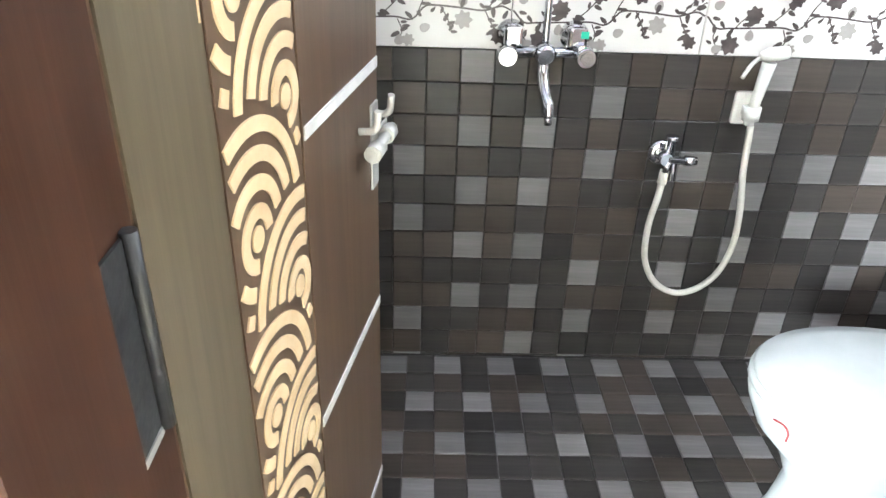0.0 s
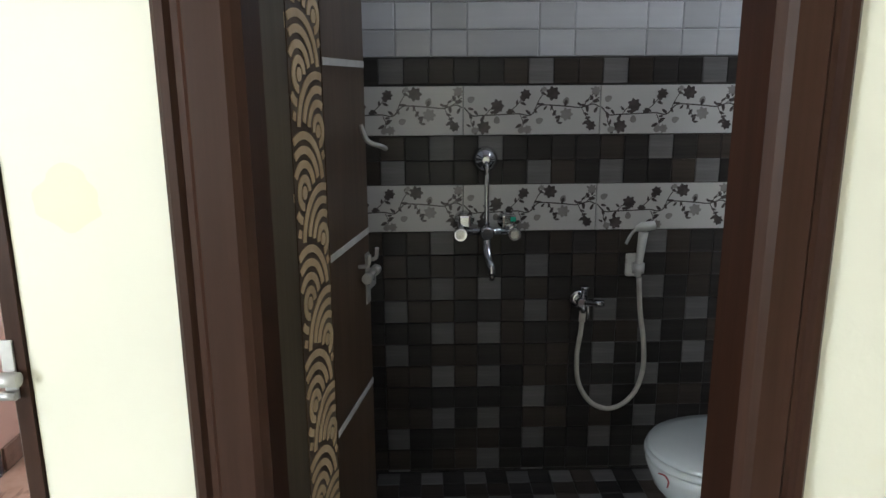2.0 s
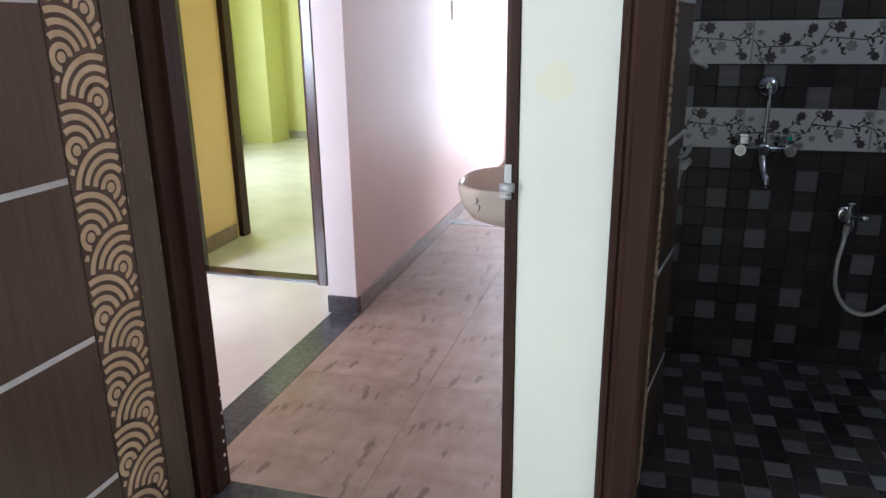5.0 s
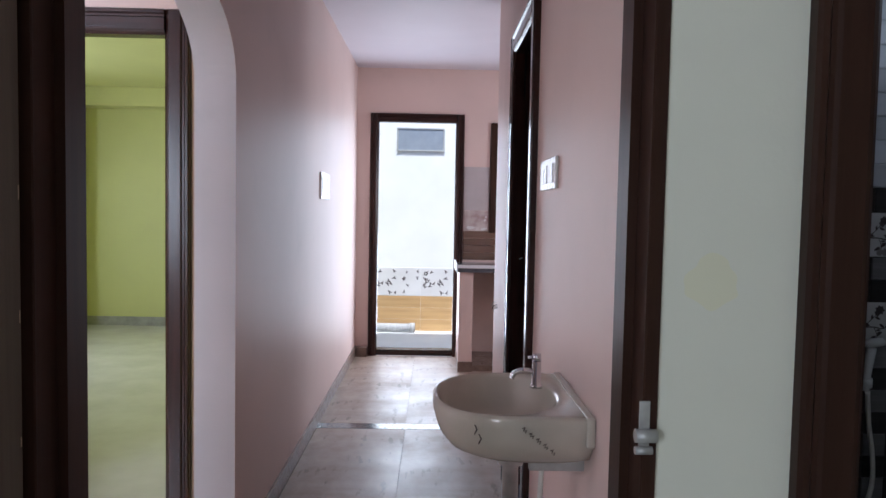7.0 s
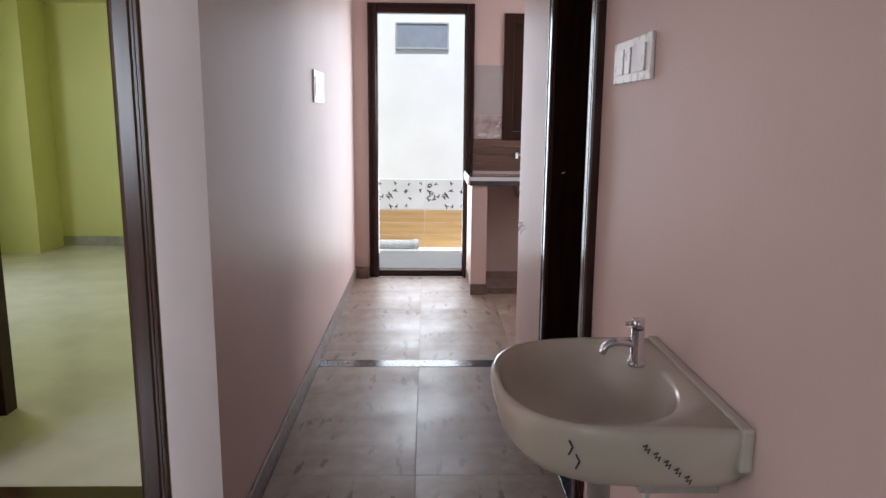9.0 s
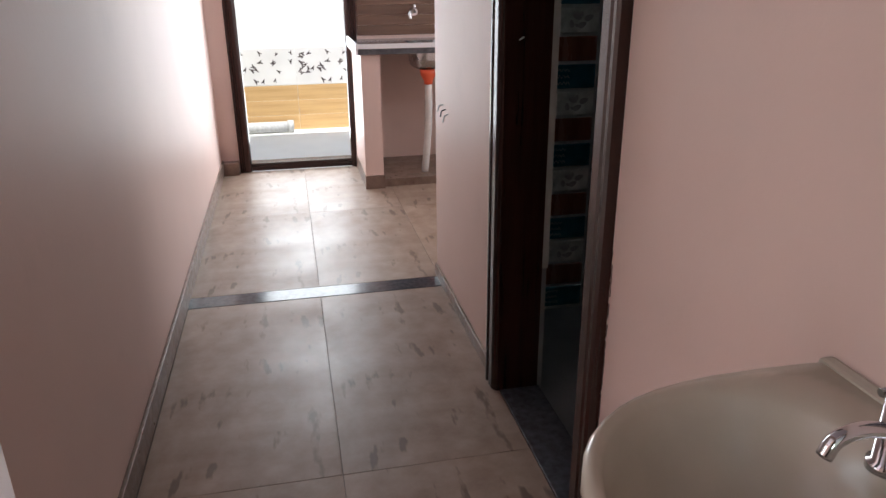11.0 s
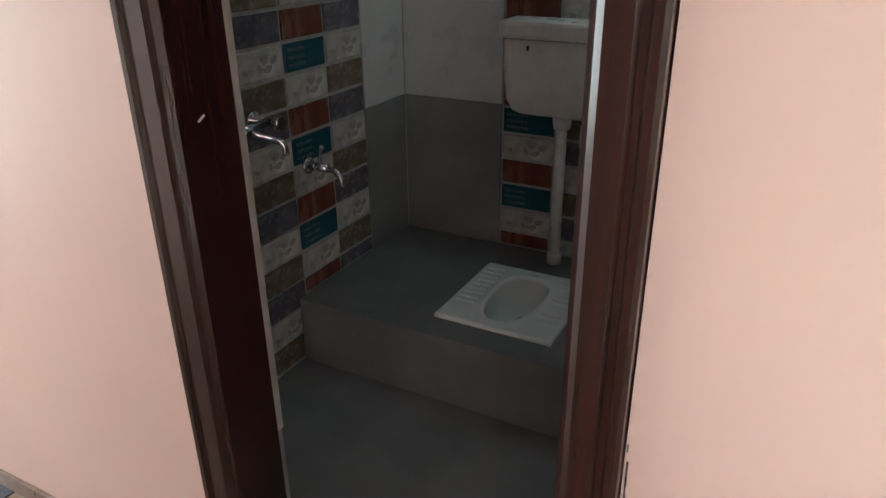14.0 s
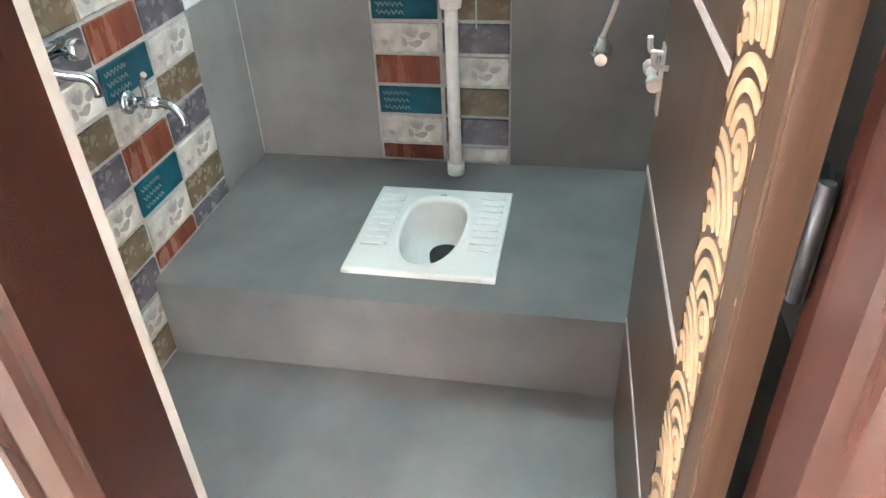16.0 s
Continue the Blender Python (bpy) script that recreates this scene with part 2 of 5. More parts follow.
# ---- mesh helpers ----
def box(bm, x0, x1, y0, y1, z0, z1, bevel=0.0):
    vs = [bm.verts.new((x, y, z)) for x in (x0, x1) for y in (y0, y1) for z in (z0, z1)]
    fs = [bm.faces.new([vs[i] for i in q]) for q in
          ((0, 1, 3, 2), (4, 6, 7, 5), (0, 4, 5, 1), (2, 3, 7, 6), (0, 2, 6, 4), (1, 5, 7, 3))]
    if bevel:
        es = list({e for f in fs for e in f.edges})
        bmesh.ops.bevel(bm, geom=es, offset=bevel, segments=2, affect="EDGES", profile=0.6)
    return fs


def tube(bm, pts, r, seg=12, cap=True, radii=None):
    """A round pipe along points; radii may vary."""
    pts = [Vector(p) for p in pts]
    rings = []
    up = None
    for i, p in enumerate(pts):
        d = (pts[min(i + 1, len(pts) - 1)] - pts[max(i - 1, 0)]).normalized()
        if up is None:
            up = d.orthogonal().normalized()
        up = (up - d * up.dot(d)).normalized()
        side = d.cross(up)
        rr = radii[i] if radii else r
        rings.append([bm.verts.new(p + rr * (math.cos(a) * up + math.sin(a) * side))
                      for a in (2 * math.pi * k / seg for k in range(seg))])
    for a, b in zip(rings, rings[1:]):
        for k in range(seg):
            f = bm.faces.new((a[k], a[(k + 1) % seg], b[(k + 1) % seg], b[k]))
            f.smooth = True
    if cap:
        bm.faces.new(rings[0][::-1])
        bm.faces.new(rings[-1])


def loft(bm, loops, cap_first=True, cap_last=True, smooth=True):
    rings = [[bm.verts.new(p) for p in lp] for lp in loops]
    n = len(rings[0])
    for a, b in zip(rings, rings[1:]):
        for k in range(n):
            f = bm.faces.new((a[k], a[(k + 1) % n], b[(k + 1) % n], b[k]))
            f.smooth = smooth
    if cap_first:
        bm.faces.new(rings[0][::-1])
    if cap_last:
        bm.faces.new(rings[-1])
    return rings


def curve_pts(ctrl, n=8):
    """Catmull-Rom through control points."""
    c = [Vector(p) for p in ctrl]
    c = [c[0] * 2 - c[1]] + c + [c[-1] * 2 - c[-2]]
    out = []
    for i in range(1, len(c) - 2):
        for k in range(n):
            t = k / n
            out.append(0.5 * (2 * c[i] + (c[i + 1] - c[i - 1]) * t + (2 * c[i - 1] - 5 * c[i] + 4 * c[i + 1] - c[i + 2]) * t * t
                              + (3 * c[i] - c[i - 1] - 3 * c[i + 1] + c[i + 2]) * t ** 3))
    return out + [c[-2]]


def finish(name, bm, material, parent=None):
    bmesh.ops.recalc_face_normals(bm, faces=bm.faces)
    me = bpy.data.meshes.new(name)
    bm.to_mesh(me)
    bm.free()
    for m in (material if isinstance(material, (list, tuple)) else [material]):
        me.materials.append(m)
    ob = new(name, me)
    ob.parent = parent
    return ob


def part(name, bm, material, parent, label=""):
    return tagged(finish(name, bm, material, parent), label)


def part_box(name, dims, material, parent, label="", bevel=0.0):
    bm = bmesh.new()
    box(bm, *dims, bevel)
    return part(name, bm, material, parent, label)


def part_tube(name, pts, r, material, parent, label="", seg=12, radii=None):
    bm = bmesh.new()
    tube(bm, pts, r, seg, True, radii)
    return part(name, bm, material, parent, label)


def thing(name, label, category, place=(0, 0, 0), group=""):
    ob = new(name)
    ob.location = place
    ob.empty_display_size = 0.1
    return tagged(ob, label, category, group)


def structure(name, bm, material, label, category):
    return tagged(finish(name, bm, material), label, category, "", "structure")


def wall(name, x0, x1, y0, y1, z0, z1, holes, mats, label):
    """A wall along its longer side with openings (a0, a1, z0, z1) cut right through; mats: faces to -, faces to +, rest."""
    along_x = (x1 - x0) > (y1 - y0)
    a0, a1 = (x0, x1) if along_x else (y0, y1)
    cuts = sorted({a0, a1, *(h[0] for h in holes), *(h[1] for h in holes)})
    bm = bmesh.new()
    for p, q in zip(cuts, cuts[1:]):
        spans = [(z0, z1)]
        for h in holes:
            if h[0] < (p + q) / 2 < h[1]:
                spans = [s for lo, hi in spans for s in ((lo, min(hi, h[2])), (max(lo, h[3]), hi)) if s[1] - s[0] > 1e-4]
        for lo, hi in spans:
            box(bm, *((p, q, y0, y1) if along_x else (x0, x1, p, q)), lo, hi)
    bm.normal_update()
    bmesh.ops.recalc_face_normals(bm, faces=bm.faces)
    k = 1 if along_x else 0
    for f in bm.faces:
        f.material_index = 0 if f.normal[k] < -0.5 else 1 if f.normal[k] > 0.5 else 2
    return structure(name, bm, mats, label, "wall")


H = 2.65          # ceiling
XR, XL = -0.272, -1.38   # corridor's two wall faces
YB = 1.54         # shower room's far wall
YF = 5.53         # far wall with the yard door

# ---- floors, walls, ceiling ----
bm = bmesh.new()
box(bm, -5.2, 2.8, -3.5, 7.3, -0.30, -0.06)
structure("ground", bm, CONCRETE, "bare cement slab under the floor tiles", "ground")
bm = bmesh.new()
box(bm, -400, 400, -400, 400, -0.5, -0.32)
structure("ground_outside", bm, CONCRETE, "pale dusty earth around the house", "ground")
bm = bmesh.new()
box(bm, -2.3, 2.7, -3.4, 0.0, -0.059, 0.0)
structure("floor_bedroom", bm, MARBLE, "cream vitrified bedroom floor", "floor")
bm = bmesh.new()
box(bm, -4.8, -1.513, 0.12, 1.887, -0.059, 0.0)
box(bm, -4.8, -2.42, -2.18, 0.12, -0.059, 0.0)
structure("floor_hall", bm, MARBLE, "cream polished tile floor of the hall", "floor")
bm = bmesh.new()
box(bm, -4.96, -1.53, 2.0, 6.97, -0.059, 0.0)
structure("floor_green_room", bm, MARBLE, "cream polished tile floor of the green room", "floor")
bm = bmesh.new()
box(bm, -5.3, 2.8, -3.6, 5.78, H, H + 0.15)
structure("ceiling", bm, CEIL, "white painted slab ceiling", "ceiling")
bm = bmesh.new()
box(bm, -5.3, -1.40, 5.78, 7.9, H, H + 0.15)
structure("ceiling_green_room", bm, CEIL, "white painted slab ceiling", "ceiling")

wall("wall_bedroom", -2.42, 2.7, 0.0, 0.12, -0.06, H, [(-1.274, -0.320, -0.06, 2.12), (-0.115, 0.705, -0.06, 2.12)], [CREAM, PINK, CREAM],
     "cream yellow painted bedroom wall with two doorways")
wall("wall_corridor_east", XR, -0.14, 0.121, 3.44, -0.06, H, [(1.670, 2.497, -0.06, 2.21)], [PINK, WCWHITE, PINK], "pink painted corridor wall")
wall("wall_corridor_west", -1.53, XL, 1.53, YF, -0.06, H, [], [GREEN, PINK, WHITE], "pink painted corridor wall with a white end")
wall("wall_far", -1.529, 1.40, YF, 5.65, -0.06, H, [(-1.26, -0.395, -0.06, 2.24), (-0.155, 0.60, 1.16, 2.17)], [PINK, OUTSIDE, PINK],
     "pink painted end wall with the yard doorway")
wall("wall_green_door", -4.8, -1.531, 1.887, 2.0, -0.06, H, [(-2.62, -1.66, -0.06, 2.145)], [PINK, GREEN, PINK], "painted hall wall with a doorway")
# unseen hall walls; their openings are added for the lamps
wall("wall_hall_west", -4.92, -4.8, -2.3, 2.0, -0.06, H, [(0.4, 1.4, 0.9, 2.1)], [OUTSIDE, PINK, PINK], "unseen hall wall with an opening added for light")
wall("wall_hall_south", -4.8, -2.421, -2.3, -2.18, -0.06, H, [(-4.15, -2.85, 0.9, 2.1)], [OUTSIDE, PINK, PINK], "unseen hall wall with an opening added for light")
wall("wall_green_west", -5.08, -4.96, 2.0, 6.97, -0.06, H, [(3.95, 5.25, 0.9, 2.1)], [OUTSIDE, GREEN, GREEN], "lime yellow wall with a window opening")
wall("wall_green_north", -5.08, -1.40, 6.971, 7.09, -0.06, H, [], [GREEN, OUTSIDE, GREEN], "lime yellow room wall")
wall("wall_green_east", -1.53, -1.41, 5.651, 6.97, -0.06, H, [], [GREEN, OUTSIDE, GREEN], "lime yellow room wall")
wall("wall_green_passage", -2.83, -2.71, 2.001, 2.64, -0.06, H, [], [GREEN, TAN, TAN], "apricot painted passage wall")
wall("wall_bedroom_west", -2.42, -2.3, -3.4, -0.001, -0.06, H, [(-3.3, -2.4, 0.9, 2.1)], [PINK, CREAM, CREAM], "plain cream bedroom wall")
wall("wall_bedroom_east", 2.7, 2.82, -3.52, 1.72, -0.06, H, [], [CREAM, OUTSIDE, CREAM], "plain cream bedroom wall")
wall("wall_bedroom_south", -2.42, 2.699, -3.52, -3.401, -0.06, H, [], [OUTSIDE, CREAM, CREAM], "plain cream bedroom wall")
wall("wall_shower_north", -0.139, 1.60, YB + 0.006, 1.70, -0.06, H, [], [GROUT, GROUT, GROUT], "grouted tile backing wall")
wall("wall_shower_east", 1.60, 1.72, 0.121, 1.70, -0.06, H, [(0.5, 1.0, 1.97, 2.43)], [PALEGROUT, OUTSIDE, PALEGROUT], "grouted tile backing wall")
# the high opening is unseen, added to go with the fill lamp
wall("wall_toilet_east", 1.425, 1.54, 1.701, 3.14, -0.06, H, [(1.76, 2.12, 1.97, 2.43)], [PALEGROUT, OUTSIDE, PALEGROUT], "grouted tile backing wall")
wall("wall_toilet_north", -0.139, 1.424, 3.03, 3.14, -0.06, H, [], [PALEGROUT, PINK, PINK], "grouted tile backing wall")
wall("wall_kitchen_south", -0.139, 1.40, 3.33, 3.44, -0.06, H, [], [PINK, PINK, PINK], "plain pink kitchen wall")
# unseen wall, opened only to seat the kitchen fill lamp
wall("wall_kitchen_east", 1.40, 1.52, 3.33, 5.65, -0.06, H, [(3.8, 4.8, 1.1, 2.1)], [PINK, OUTSIDE, PINK], "unseen pink kitchen wall with an opening added for light")


def arch():
    """The flattened arch that spans from the bedroom wall to the corridor wall's end."""
    bm = bmesh.new()
    y0, y1, zs, rise = 0.121, 1.53, 1.78, 0.31
    yc, half = (y0 + y1) / 2, (y1 - y0) / 2
    prof = []
    for i in range(33):
        a = math.pi * i / 32
        c, s = math.cos(a), math.sin(a)
        prof.append((yc + half * math.copysign(abs(c) ** 0.72, c), zs + rise * abs(s) ** 0.85))
    lower = [[bm.verts.new((x, y, z)) for y, z in prof] for x in (-1.53, XL)]
    upper = [[bm.verts.new((x, y, H)) for y, z in prof] for x in (-1.53, XL)]
    for i in range(32):
        f = bm.faces.new((lower[0][i], lower[0][i + 1], lower[1][i + 1], lower[1][i]))
        f.material_index = 0
        for k in (0, 1):
            g = bm.faces.new((lower[k][i], lower[k][i + 1], upper[k][i + 1], upper[k][i]))
            g.material_index = 1
    return structure("wall_arch", bm, [WHITE, PINK], "pink wall over a white plastered arch", "arch")


arch()

# yard behind the far door
bm = bmesh.new()
box(bm, -3.0, 3.0, 5.651, 7.20, -0.319, -0.05)
structure("ground_yard", bm, OUTSIDE, "sunlit pale cement yard floor", "ground")
bm = bmesh.new()
box(bm, -1.40, 3.0, 7.203, 7.35, -0.30, 3.4)
structure("wall_yard", bm, OUTSIDE, "whitewashed yard wall in full daylight", "wall")



# ---- doors ----
def slim_profile(w, d):
    """A slim frame member whose stop stands at the back."""
    return [(0, 0.0), (0, -0.006), (w - 0.018, -0.006), (w - 0.016, -0.004), (w - 0.016, d * 0.45), (w, d * 0.45), (w, d - 0.004), (w - 0.004, d), (0, d)]


def frame_profile(w, d, rebate=0.018):
    """Cross-section of a moulded frame member: face width w (outer edge at 0), depth d into the wall; a lip stands proud of the wall."""
    return [(0, 0.0), (0, -0.022), (0.006, -0.028), (0.016, -0.028), (0.022, -0.020), (0.030, -0.020), (0.036, -0.026), (w - 0.020, -0.026),
            (w - 0.010, -0.020), (w, -0.010), (w, d * 0.45), (w - rebate, d * 0.45), (w - rebate, d), (0, d)]


def door_frame(name, a0, a1, z0, z1, w, d, place, turn, label, sill=0.0, mat=None, hmat=None, slim=False, rebate=0.018, right=None):
    """A frame standing in local x (a0..a1), front to local -y; two jambs, a head and maybe a sill."""
    root = thing(name, label, "door frame", place)
    root.rotation_euler = (0, 0, radians(turn))
    mat, hmat = mat or FRAME, hmat or FRAME_X
    prof = slim_profile(w, d) if slim else frame_profile(w, d, rebate)
    for s, e in ((1, a0), (-1, a1)):
        bm = bmesh.new()
        if right and s < 0:
            prof = frame_profile(*right)
        loft(bm, [[(e + s * u, v, z0) for u, v in prof], [(e + s * u, v, z1) for u, v in prof]], smooth=False)
        part("jamb", bm, mat, root)
    bm = bmesh.new()
    loft(bm, [[(a0 + w * 0.98, v - 0.0015, z1 - u + 0.001) for u, v in prof], [(a1 - w * 0.98, v - 0.0015, z1 - u + 0.001) for u, v in prof]], smooth=False)
    part("head", bm, hmat, root)
    if sill:
        part_box("sill", (a0 + w * 0.98, a1 - w * 0.98, 0.01, d - 0.01, z0, z0 + sill), hmat, root, "", 0.004)
    return root


def ring_pattern(width, height, period):
    """Concentric rings round two staggered rows of centres, cut where the circles meet: a fretted inlay."""
    centres = []
    k = -1
    while k * period < height + period:
        centres += [(0.27 * width, k * period), (0.80 * width, (k + 0.5) * period)]
        k += 1
    bm = bmesh.new()
    reach = 0.86 * math.hypot(0.53 * width, period / 2)
    pitch = reach / 4.6

    def own(c, u, v):
        """Scales overlap like fish scales: the lower circle lies on top."""
        if not (0.035 * width < u < 0.965 * width and 0.004 < v < height - 0.004):
            return False
        return all(math.hypot(u - o[0], v - o[1]) > reach + 0.004 for o in centres if c[1] - 2 * period < o[1] < c[1] - 1e-4)

    for c in centres:
        for k in range(5):
            r0, r1 = ((k - 0.27) * pitch, (k + 0.29) * pitch) if k else (0.0, 0.48 * pitch)
            n = 24 + 16 * k
            for i in range(n):
                a, b = 2 * math.pi * i / n, 2 * math.pi * (i + 1) / n
                mid, rm = (a + b) / 2, (r0 + r1) / 2
                if not own(c, c[0] + rm * math.cos(mid), c[1] + rm * math.sin(mid)):
                    continue
                q = [(r0, a), (r1, a), (r1, b), (r0, b)] if r0 else [(0.0, a), (r1, a), (r1, b)]
                bm.faces.new([bm.verts.new((c[0] + r * math.cos(t), 0, c[1] + r * math.sin(t))) for r, t in q])
    bmesh.ops.remove_doubles(bm, verts=bm.verts, dist=1e-5)
    ext = bmesh.ops.extrude_face_region(bm, geom=list(bm.faces))
    bmesh.ops.translate(bm, verts=[g for g in ext["geom"] if isinstance(g, bmesh.types.BMVert)], vec=(0, -0.0018, 0))
    return bm


def door_leaf(name, width, z0, z1, strip0, strip1, place, turn, label, flip=False, latch_z=0.9, hook=False, edge_mat=None):
    """Hinge at local x = 0, leaf along +x, the decorated face to local -y (mirrored to +y by flip)."""
    root = thing(name, label, "door", place)
    root.rotation_euler = (0, 0, radians(turn))
    s = -1 if flip else 1

    def fb(pname, x0, x1, ya, yb, za, zb, mat, parent, lab="", bev=0.0):
        lo, hi = sorted((s * ya, s * yb))
        return part_box(pname, (x0, x1, lo, hi, za, zb), mat, parent, lab, bev)
    th = 0.034
    slab = fb("slab", 0, width, 0.0, th, z0, z1, LEAF, root, "", 0.002)
    fb("hinge_edging", -0.0035, -0.0002, 0.0005, th - 0.0005, z0 + 0.002, z1 - 0.002, edge_mat or LIP, root, "chipped edging strip")
    fb("margin", 0.002, strip0 - 0.006, -0.0025, -0.0002, z0 + 0.003, z1 - 0.003, edge_mat or LIP, root, "brown margin laminate")
    fb("panel", strip1 + 0.006, width - 0.004, -0.0025, -0.0002, z0 + 0.003, z1 - 0.003, LEAF, root)
    band = fb("inlay_band", strip0, strip1, -0.002, -0.0002, z0 + 0.003, z1 - 0.003, LEAF, root, "brown band with cream fretted rings")
    r5 = random.Random(int(width * 1000))
    for edge in (0.0045, strip0 - 0.008):
        for k in range(9):
            z, h = r5.uniform(0.25, 1.9), r5.uniform(0.006, 0.022)
            fb("paint_chip", edge - 0.0012, edge + r5.uniform(0.0004, 0.0014), -0.0029, -0.0024, z, z + h, INLAY, root, "pale chip in the laminate edge")
    bm = ring_pattern(strip1 - strip0, z1 - z0 - 0.01, 0.2)
    for v in bm.verts:
        v.co = Vector((v.co.x + strip0, s * (v.co.y - 0.0022), v.co.z + z0 + 0.005))
    part("ring_inlay", bm, INLAY, band, "cream fretted ring inlay")
    for z in (0.31, 0.68, 1.055, 1.43, 1.80):
        fb("silver_strip", strip1 + 0.008, width - 0.006, -0.0042, -0.0026, z - 0.007, z + 0.007, STRIPE, root, "thin pale metal strip")
    # sliding bolt on the free edge
    bolt = fb("bolt_plate", width - 0.045, width - 0.012, -0.006, -0.0026, latch_z - 0.06, latch_z + 0.06, DULL, root, "dusty zinc sliding bolt", 0.001)
    bm = bmesh.new()
    tube(bm, [(width - 0.115, s * -0.024, latch_z + 0.02), (width - 0.005, s * -0.024, latch_z + 0.02)], 0.0075, 10)
    part("bolt_rod", bm, DULL, bolt)
    for x in (width - 0.10, width - 0.03):
        bm = bmesh.new()
        tube(bm, curve_pts([(x, s * -0.004, latch_z + 0.045), (x, s * -0.025, latch_z + 0.05), (x - 0.004, s * -0.03, latch_z + 0.075)], 5), 0.005, 8)
        part("bolt_staple", bm, DULL, bolt)
        bm = bmesh.new()
        tube(bm, [(x - 0.012, s * -0.024, latch_z + 0.02), (x + 0.012, s * -0.024, latch_z + 0.02)], 0.0115, 10)
        part("bolt_collar", bm, DULL, bolt)
    bm = bmesh.new()
    box(bm, width + 0.0005, width + 0.048, *sorted((s * -0.004, s * -0.0015)), latch_z - 0.035, latch_z + 0.015, 0.0006)
    keep = part("bolt_hasp", bm, DULL, bolt, "square pierced hasp plate")
    bm = bmesh.new()
    tube(bm, [(width + 0.024, s * -0.0042, latch_z - 0.010), (width + 0.024, s * -0.0052, latch_z - 0.010)], 0.010, 14)
    part("hasp_hole", bm, BLACK, keep)
    if hook:
        bm = bmesh.new()
        tube(bm, curve_pts([(width - 0.05, s * -0.004, 1.30), (width - 0.05, s * -0.02, 1.265), (width - 0.03, s * -0.045, 1.252), (width - 0.008, s * -0.05, 1.245)], 6), 0.006, 8)
        part("robe_hook", bm, DULL, root, "small bent metal hook")
    for z in (0.28, 0.98, 1.70):
        bm = bmesh.new()
        box(bm, -0.006, 0.030, *sorted((s * 0.0345, s * 0.0385)), z - 0.055, z + 0.055, 0.001)
        tube(bm, [(-0.005, s * 0.041, z - 0.058), (-0.005, s * 0.041, z + 0.058)], 0.0065, 10)
        part("hinge", bm, BLACK, root, "black iron butt hinge")
    return root


bath_frame = door_frame("door_frame", -0.115, 0.705, -0.04, 2.115, 0.10, 0.19, (0, 0, 0), 0, "dark brown varnished wooden frame of the shower room", rebate=0.03, right=(0.096, 0.188, 0.050))
bed_frame = door_frame("door_frame", -1.272, -0.322, 0.0, 2.115, 0.038, 0.125, (0, 0, 0), 0, "dark brown varnished wooden frame of the bedroom doorway", slim=True)
wc_frame = door_frame("door_frame", -2.495, -1.672, -0.02, 2.205, 0.088, 0.135, (XR, 0, 0), -90, "dark brown varnished wooden frame of the toilet", mat=MAROON, hmat=MAROON_X)
yard_frame = door_frame("door_frame", -1.258, -0.397, 0.0, 2.238, 0.078, 0.12, (0, YF, 0), 0, "dark wooden frame of the yard doorway", 0.055, mat=MAROON, hmat=MAROON_X)
green_frame = door_frame("door_frame", -2.618, -1.662, 0.0, 2.143, 0.102, 0.115, (0, 1.887, 0), 0, "dark wooden frame of the green room doorway", 0.012, mat=MAROON, hmat=MAROON_X)

door_leaf("door", 0.578, 0.0, 2.05, 0.118, 0.280, (-0.047, 0.195, 0.0), 79.5, "walnut laminate shower door standing open with cream ring inlay", False, 0.945, True)
door_leaf("door", 0.80, 0.01, 2.06, 0.105, 0.265, (-1.262, -0.022, 0.0), -91.0, "walnut laminate bedroom door standing open with cream ring inlay", True, 1.0)
# toilet door: darker laminate on edging and margin stands in for shade
door_leaf("door", 0.70, 0.0, 2.10, 0.060, 0.185, (-0.140, 1.795, 0.0), 1.5, "walnut laminate toilet door standing open with cream ring inlay", True, 0.86, edge_mat=LEAF)

# hinge let into the shower frame's reveal
slot = part_box("hinge_leaf", (-0.0448, -0.0425, 0.125, 0.172, 0.965, 1.105), BLACK, bath_frame, "black iron hinge leaf", 0.0005)
part_tube("hinge_pin", [(-0.0405, 0.174, 0.962), (-0.0405, 0.174, 1.108)], 0.0055, BLACK, slot)
part_box("shim", (-0.0448, -0.0418, 0.125, 0.170, 0.958, 0.9645), DULL, slot, "bare metal shim")

# paint splashes low on the bedroom frame
for k in range(7):
    part_box("paint_splash", (-1.2342, -1.2328, 0.098 + 0.003 * k, 0.106 + 0.003 * k + 0.002 * (k % 2), 0.065 + 0.047 * k, 0.074 + 0.047 * k), WHITE, bed_frame, "white paint splash", 0.0005)

# worn lock keep on the bedroom frame's edge
keep = thing("door_latch_keep", "dusty zinc bolt keep screwed to the frame edge", "latch", (-0.338, -0.0065, 1.035))
part_box("keep_plate", (-0.012, 0.004, -0.004, 0.0, -0.04, 0.04), DULL, keep, "", 0.001)
part_tube("keep_ring", [(-0.02, -0.012, -0.01), (0.012, -0.012, -0.01)], 0.010, DULL, keep)
part_tube("keep_ring", [(-0.02, -0.012, -0.032), (0.006, -0.012, -0.032)], 0.006, DULL, keep)

# brass strike plate worn into the toilet jamb
strike = thing("strike_plate", "scratched metal strike plate on the toilet door jamb", "latch", (-0.235, 2.4065, 1.13))
part_tube("plate", [(-0.007, -0.0005, -0.004), (0.007, -0.0005, 0.004)], 0.002, DULL, strike)

